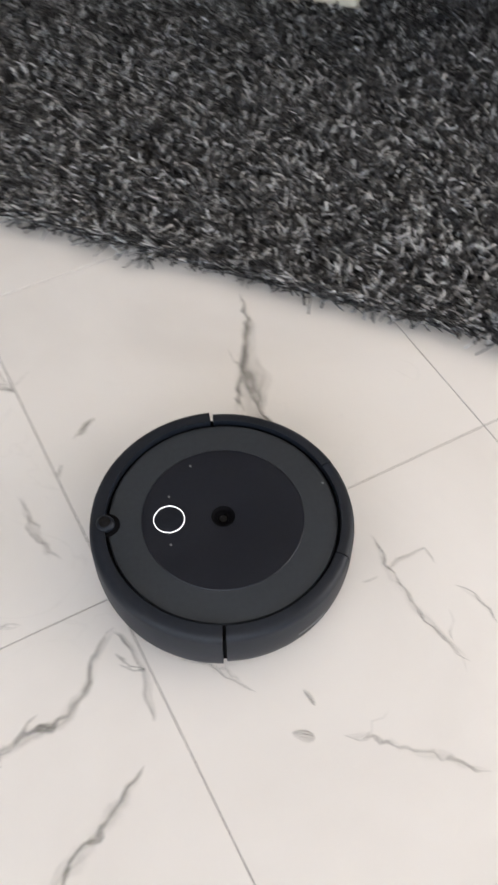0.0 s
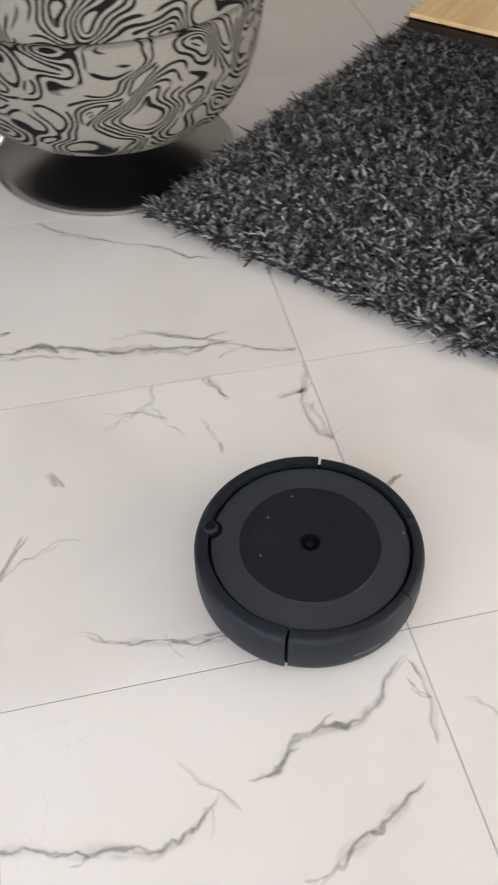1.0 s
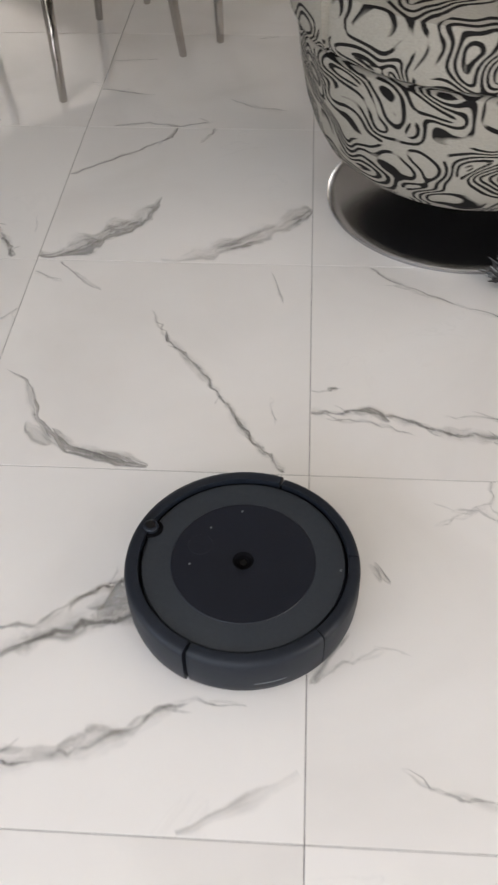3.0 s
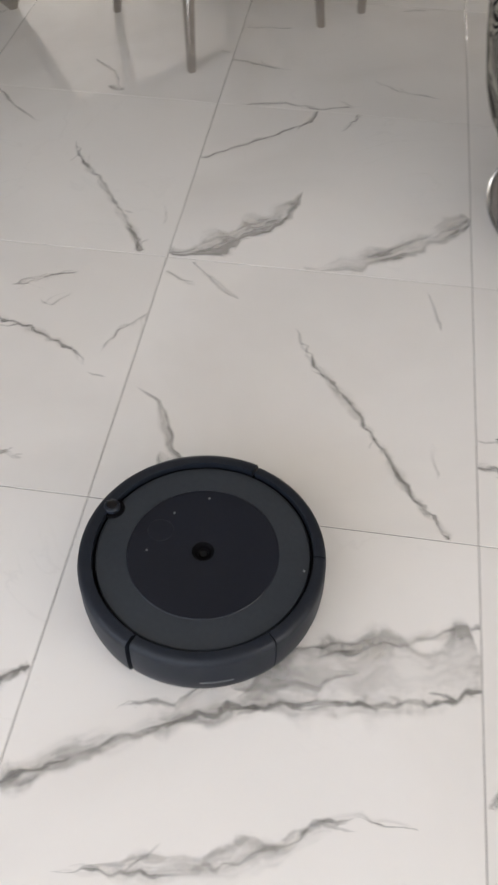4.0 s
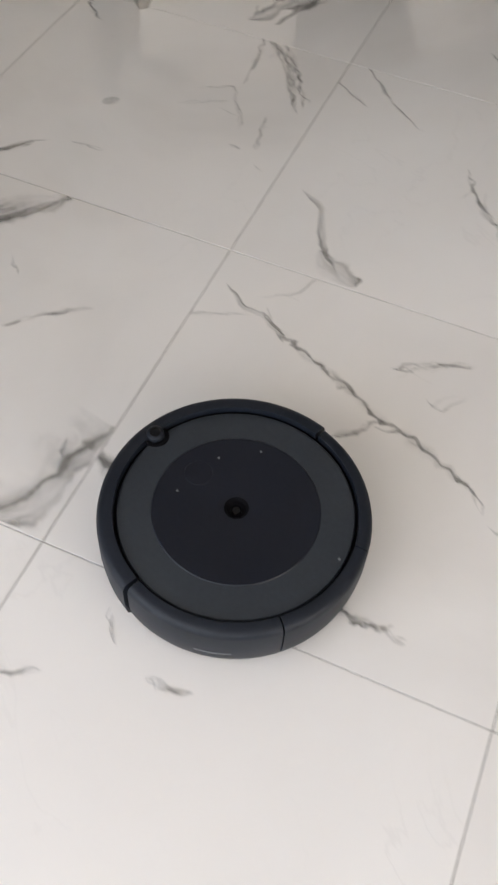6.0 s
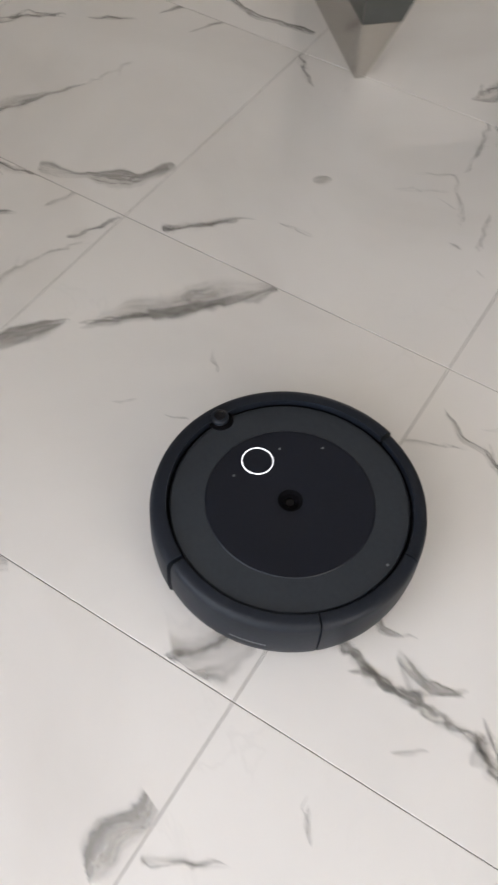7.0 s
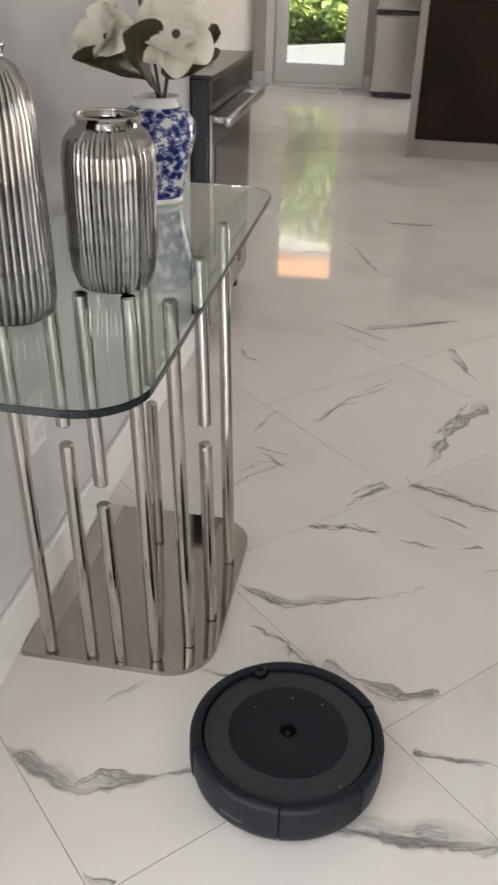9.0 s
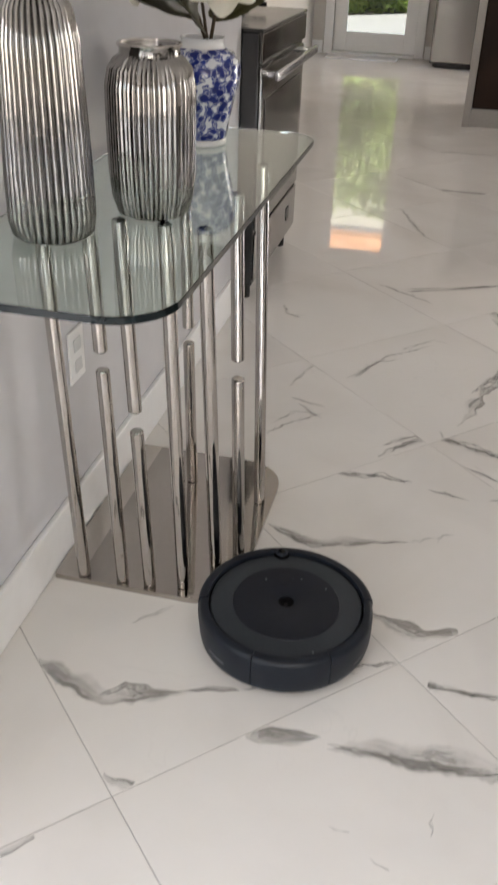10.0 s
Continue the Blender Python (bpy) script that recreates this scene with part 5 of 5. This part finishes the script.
cloud(0.024, 0.5, (-2.123, 1.289), (-2.023, 1.287), (-1.954, 1.257), (-1.814, 1.273))
cloud(0.05, 0.55, (-2.429, 1.332), (-2.469, 1.413), (-2.55, 1.541), (-2.586, 1.657), (-2.632, 1.858))
crack(0.009, 0.95, (-1.801, 1.196), (-1.758, 1.14), (-1.721, 1.109))
crack(0.009, 0.52, (-2.762, 1.016), (-2.684, 1.014), (-2.654, 1.025))
crack(0.0075, 0.39, (-2.819, 1.254), (-2.888, 1.439), (-2.883, 1.645))
cloud(0.035, 0.5, (-3.313, 1.88), (-3.248, 2.031), (-3.177, 2.274))
cloud(0.025, 0.45, (-2.976, 1.997), (-2.858, 1.956), (-2.751, 1.91))
cloud(0.03, 0.55, (-3.33, 1.899), (-3.255, 2.065), (-3.175, 2.291))
crack(0.009, 0.59, (-3.428, 1.838), (-3.163, 1.894))
cloud(0.04, 0.5, (-4.42, 2.882), (-4.359, 3.006), (-4.115, 3.26))
cloud(0.03, 0.5, (-3.01, 2.034), (-2.917, 1.996), (-2.819, 1.928))
crack(0.012, 0.59, (-4.177, 2.581), (-3.721, 2.362))
crack(0.012, 0.52, (-5.08, 3.542), (-4.746, 3.912))
crack(0.009, 0.65, (-3.414, 1.391), (-3.345, 1.358), (-3.28, 1.375))
crack(0.006, 0.52, (-2.974, 1.243), (-2.864, 1.05))
crack(0.006, 0.52, (-2.812, 1.256), (-2.869, 1.391), (-2.85, 1.468))
crack(0.0075, 0.59, (-2.802, 1.018), (-2.699, 1.067))
crack(0.0075, 0.59, (-2.648, 0.786), (-2.676, 0.915), (-2.677, 1.041))
cloud(0.034, 0.55, (-2.164, -0.039), (-2.126, 0.012), (-2.057, 0.04), (-1.997, 0.069))
cloud(0.04, 0.5, (-2.007, 0.063), (-2.005, 0.116), (-1.957, 0.149), (-1.93, 0.225), (-1.911, 0.263))
cloud(0.03, 0.45, (-1.799, 0.252), (-1.755, 0.315), (-1.731, 0.351))
cloud(0.034, 0.35, (-1.705, 0.356), (-1.651, 0.415), (-1.587, 0.482), (-1.515, 0.578))
crack(0.0105, 0.65, (-1.729, 0.609), (-1.667, 0.663), (-1.636, 0.703))
cloud(0.03, 0.35, (-1.844, -0.001), (-1.796, 0.032))
crack(0.006, 0.45, (-2.152, 0.194), (-2.156, 0.295))
cloud(0.02, 0.5, (-1.793, -0.188), (-1.797, -0.133))
crack(0.01, 0.8, (0.32, -0.769), (0.359, -0.763), (0.4, -0.725), (0.489, -0.72), (0.514, -0.705), (0.537, -0.671), (0.582, -0.641))
crack(0.009, 0.7, (0.001, -0.785), (0.056, -0.796), (0.083, -0.809), (0.138, -0.814), (0.199, -0.831), (0.245, -0.811), (0.281, -0.776))
cloud(0.012, 0.3, (0.279, -0.768), (0.305, -0.806))
cloud(0.024, 0.55, (0.58, -0.645), (0.593, -0.68), (0.595, -0.715), (0.577, -0.777))
crack(0.006, 0.5, (0.569, -0.688), (0.594, -0.711))
crack(0.01, 0.7, (0.379, -0.911), (0.423, -0.882), (0.475, -0.859), (0.531, -0.828), (0.546, -0.817))
crack(0.006, 0.6, (0.122, -0.5), (0.16, -0.522), (0.215, -0.535), (0.286, -0.556), (0.361, -0.554))
crack(0.006, 0.45, (0.229, -0.069), (0.276, -0.062), (0.304, -0.086), (0.345, -0.146))
crack(0.006, 0.5, (0.403, -0.002), (0.43, -0.056), (0.442, -0.074))
crack(0.003, 0.35, (0.285, 0.002), (0.338, -0.003))
crack(0.005, 0.55, (0.525, -0.086), (0.587, -0.077))
crack(0.007, 0.55, (0.607, -0.002), (0.569, -0.104), (0.573, -0.186), (0.608, -0.208))
crack(0.005, 0.3, (0.379, -0.104), (0.4, -0.18))
cloud(0.02, 0.3, (0.095, -0.176), (0.112, -0.212))
crack(0.004, 0.35, (0.095, -0.323), (0.148, -0.335))
cloud(0.01, 0.35, (0.013, -0.381), (0.056, -0.296))
crack(0.008, 0.65, (1.006, -0.182), (0.992, -0.234), (0.94, -0.318), (0.905, -0.365), (0.886, -0.411))
cloud(0.05, 0.4, (0.994, -0.235), (0.951, -0.324), (0.926, -0.389), (0.917, -0.434))
cloud(0.06, 0.4, (0.936, -0.325), (0.905, -0.418), (0.871, -0.501), (0.831, -0.596))
crack(0.006, 0.65, (0.948, -0.678), (0.938, -0.727), (0.939, -0.807), (0.952, -0.862), (0.958, -0.891))
cloud(0.01, 0.5, (0.934, -0.734), (0.972, -0.731), (1, -0.731), (0.999, -0.759))
crack(0.005, 0.4, (0.898, -0.734), (0.922, -0.738))
crack(0.004, 0.4, (0.977, -0.822), (0.955, -0.859))
crack(0.005, 0.4, (1.005, -0.796), (1.02, -0.832), (1.02, -0.868))
cloud(0.012, 0.45, (0.755, -0.824), (0.759, -0.85))
cloud(0.02, 0.35, (0.715, -0.866), (0.74, -0.883))
crack(0.006, 0.4, (0.77, -0.897), (0.8, -0.913), (0.828, -0.944), (0.867, -0.98), (0.9, -1.013))
cloud(0.01, 0.45, (0.69, -0.311), (0.651, -0.335))
cloud(0.01, 0.35, (0.615, -0.373), (0.602, -0.39))
crack(0.006, 0.4, (0.542, -0.395), (0.537, -0.465), (0.558, -0.518))
cloud(0.008, 0.4, (0.003, -0.384), (0.025, -0.353), (0.062, -0.299))
crack(0.005, 0.35, (0.544, -0.415), (0.545, -0.511))
crack(0.005, 0.4, (0.409, -0.002), (0.438, -0.066))
cloud(0.01, 0.35, (0.4, -0.17), (0.4, -0.2))
cloud(0.010, 0.22, (0.231, -0.715), (0.26, -0.755), (0.285, -0.773))
cloud(0.02, 0.2, (-0.159, -0.596), (-0.077, -0.555), (-0.007, -0.513))
crack(0.006, 0.4, (-1.078, -0.044), (-1.055, -0.079))
crack(0.006, 0.35, (-1.191, -0.193), (-1.116, -0.149))
crack(0.007, 0.35, (-0.995, -0.109), (-0.935, -0.102))
cloud(0.065, 0.42, (-1.22, -0.239), (-1.221, -0.19), (-1.204, -0.143))
cloud(0.01, 0.3, (-1.071, -0.051), (-1.047, -0.087))
cloud(0.01, 0.4, (-1.02, 0.045), (-0.984, 0.072))
cloud(0.034, 0.4, (-1.067, 0.162), (-1.029, 0.137), (-0.978, 0.153))
cloud(0.05, 0.32, (-0.936, 0.081), (-0.932, 0.128))
cloud(0.1, 0.34, (-1.285, 0.003), (-1.24, 0.052), (-1.216, 0.138), (-1.198, 0.197))
crack(0.012, 0.78, (-1.291, -0), (-1.247, 0.063), (-1.227, 0.142), (-1.199, 0.2))
cloud(0.062, 0.4, (-1.628, -0.112), (-1.6, -0.076), (-1.573, -0.034), (-1.541, 0.005))
crack(0.006, 0.4, (-1.504, 0.292), (-1.47, 0.308))
cloud(0.01, 0.4, (-1.447, 0.295), (-1.427, 0.318))
crack(0.006, 0.45, (-1.404, 0.343), (-1.338, 0.387))
crack(0.004, 0.35, (-1.581, 0.273), (-1.552, 0.296))
crack(0.003, 0.3, (-1.514, 0.436), (-1.483, 0.4))
crack(0.018, 0.95, (-1.2, 0.151), (-1.144, 0.136), (-1.09, 0.121), (-1.047, 0.109))
cloud(0.02, 0.5, (-1.147, 0.209), (-1.096, 0.173), (-1.069, 0.178))
crack(0.012, 0.8, (-1.116, 0.13), (-1.054, 0.112), (-1.003, 0.113), (-0.932, 0.113))
crack(0.0105, 0.72, (-2.564, 1.517), (-2.611, 1.659), (-2.662, 1.767))
crack(0.009, 0.65, (-2.452, 1.076), (-2.455, 1.158), (-2.42, 1.249))
crack(0.009, 0.65, (-2.428, 1.236), (-2.341, 1.301), (-2.245, 1.33))
crack(0.008, 0.5, (-0.474, -0.326), (-0.436, -0.312), (-0.396, -0.311), (-0.361, -0.276), (-0.324, -0.247), (-0.265, -0.223))
crack(0.012, 0.8, (-0.836, -0.385), (-0.799, -0.371), (-0.755, -0.353))
cloud(0.016, 0.6, (-1.174, 0.526), (-1.125, 0.49), (-1.085, 0.485), (-1.044, 0.449))
cloud(0.03, 0.45, (-1.066, 0.151), (-1.011, 0.136), (-0.973, 0.16))
crack(0.008, 0.6, (-0.949, 0.124), (-0.915, 0.086), (-0.882, 0.084))
crack(0.004, 0.4, (-1.093, 0.169), (-1.052, 0.186))
crack(0.008, 0.5, (-0.359, -0.272), (-0.301, -0.232), (-0.23, -0.203), (-0.133, -0.185))
cloud(0.05, 0.34, (-0.331, -0.278), (-0.252, -0.25), (-0.162, -0.233))
cloud(0.012, 0.5, (0.03, 0.212), (0.052, 0.212))
crack(0.006, 0.55, (0.027, 0.135), (0.109, 0.13), (0.188, 0.098))
cloud(0.014, 0.4, (0.326, 0.142), (0.391, 0.118), (0.465, 0.092))
crack(0.005, 0.45, (0.438, 0.038), (0.459, 0.059), (0.507, 0.073))
crack(0.006, 0.45, (0.236, -0.544), (0.282, -0.548), (0.323, -0.545), (0.392, -0.557), (0.439, -0.568))
cloud(0.01, 0.4, (0.757, -0.653), (0.782, -0.692), (0.8, -0.726))
crack(0.006, 0.4, (0.638, -0.718), (0.668, -0.742), (0.702, -0.801))
cloud(0.06, 0.28, (-0.418, -0.333), (-0.356, -0.304), (-0.306, -0.279), (-0.254, -0.254))
crack(0.006, 0.5, (-1.071, 0.12), (-1.007, 0.106), (-0.962, 0.11), (-0.92, 0.099))
crack(0.006, 0.6, (0.343, 0.089), (0.385, 0.069), (0.434, 0.093), (0.488, 0.074), (0.539, 0.046), (0.593, 0.038))
crack(0.004, 0.4, (0.237, 0.147), (0.305, 0.151), (0.374, 0.146))
crack(0.004, 0.45, (0.201, -0.099), (0.26, -0.071), (0.296, -0.049), (0.305, -0.001))
crack(0.004, 0.4, (0.296, -0.049), (0.32, -0.095))
crack(0.004, 0.4, (0.522, -0.084), (0.577, -0.077), (0.598, -0.061))
crack(0.005, 0.5, (0.58, -0.112), (0.59, -0.165), (0.595, -0.208))
cloud(0.02, 0.3, (0.1, -0.174), (0.125, -0.215))
crack(0.004, 0.45, (0.645, -0.34), (0.69, -0.312))
crack(0.004, 0.4, (0.007, -0.383), (0.042, -0.355), (0.115, -0.326))
crack(0.004, 0.35, (0.421, -0.554), (0.478, -0.582))
crack(0.005, 0.55, (0.569, -0.674), (0.594, -0.709))
crack(0.005, 0.6, (-0.878, 0.469), (-0.828, 0.492), (-0.759, 0.53))
crack(0.003, 0.4, (-0.812, 0.438), (-0.785, 0.425), (-0.758, 0.467))
crack(0.006, 0.5, (-1.373, 1.204), (-1.304, 1.109), (-1.237, 0.994))
cloud(0.03, 0.5, (-1.391, 1.259), (-1.362, 1.358), (-1.32, 1.41))
cloud(0.022, 0.5, (-0.796, -0.465), (-0.767, -0.473), (-0.737, -0.509), (-0.7, -0.519), (-0.647, -0.504), (-0.605, -0.494))
cloud(0.012, 0.3, (-0.748, -0.484), (-0.715, -0.484), (-0.681, -0.468), (-0.616, -0.443))
cloud(0.014, 0.45, (-1.059, 0.16), (-1.021, 0.139), (-0.974, 0.151))
crack(0.005, 0.5, (-1.445, 0.293), (-1.43, 0.314), (-1.404, 0.343), (-1.359, 0.373))
crack(0.004, 0.5, (-1.315, 0.852), (-1.292, 0.844))
crack(0.004, 0.5, (-1.27, 0.862), (-1.271, 0.895))
crack(0.004, 0.4, (-1.191, -0.192), (-1.154, -0.17), (-1.109, -0.148))
crack(0.004, 0.4, (-0.998, -0.11), (-0.966, -0.111), (-0.936, -0.1))
crack(0.003, 0.35, (-1.51, 0.431), (-1.483, 0.399))
cloud(0.05, 0.45, (-2.12, 0.001), (-2.06, 0.042), (-1.997, 0.074), (-1.975, 0.128), (-1.944, 0.196))
crack(0.008, 0.6, (-2.413, 1.036), (-2.427, 1.146), (-2.416, 1.222))
crack(0.007, 0.6, (-2.402, 0.888), (-2.346, 0.948), (-2.345, 0.999), (-2.264, 1.023))
crack(0.006, 0.5, (-2.695, 0.875), (-2.725, 0.981), (-2.67, 1.037))
crack(0.005, 0.5, (-2.82, 1.237), (-2.871, 1.391), (-2.853, 1.446))
crack(0.006, 0.5, (-2.907, 1.516), (-2.916, 1.674), (-2.875, 1.7))


# ---- movement ----
def motions():
    """The vacuum rolls towards the console; the ring round its button lights at the start and again past the cabinet."""
    track = [
        (0.0, 0.759, -0.606, 157.0), (0.5, 0.622, -0.540, 157.0), (1.0, 0.479, -0.477, 157.6), (1.5, 0.342, -0.418, 158.2),
        (2.0, 0.198, -0.360, 158.8), (2.5, 0.053, -0.300, 159.2), (3.8, -0.334, -0.151, 159.3), (4.5, -0.536, -0.069, 159.0),
        (5.2, -0.737, 0.008, 158.5), (6.3, -1.061, 0.139, 158.0), (7.0, -1.261, 0.221, 158.0), (7.5, -1.406, 0.279, 158.8),
        (8.0, -1.542, 0.328, 161.8), (8.5, -1.685, 0.366, 164.5), (9.0, -1.837, 0.398, 163.5), (9.5, -1.943, 0.431, 156.1), (10.0, -1.973, 0.446, 150.0),
    ]
    walk(vacuum, [(t, pose(x, y, 0, 0, 0, heading)) for t, x, y, heading in track])
    lit, dark = 0.0881, 0.0855
    ring = [(0.0, lit), (0.5, lit - 0.0001), (0.8, dark), (6.5, dark), (6.9, lit), (8.4, lit), (8.8, dark), (10.0, dark)]
    walk(light_ring, [(t, pose(0.069, -0.001, z)) for t, z in ring])


motions()
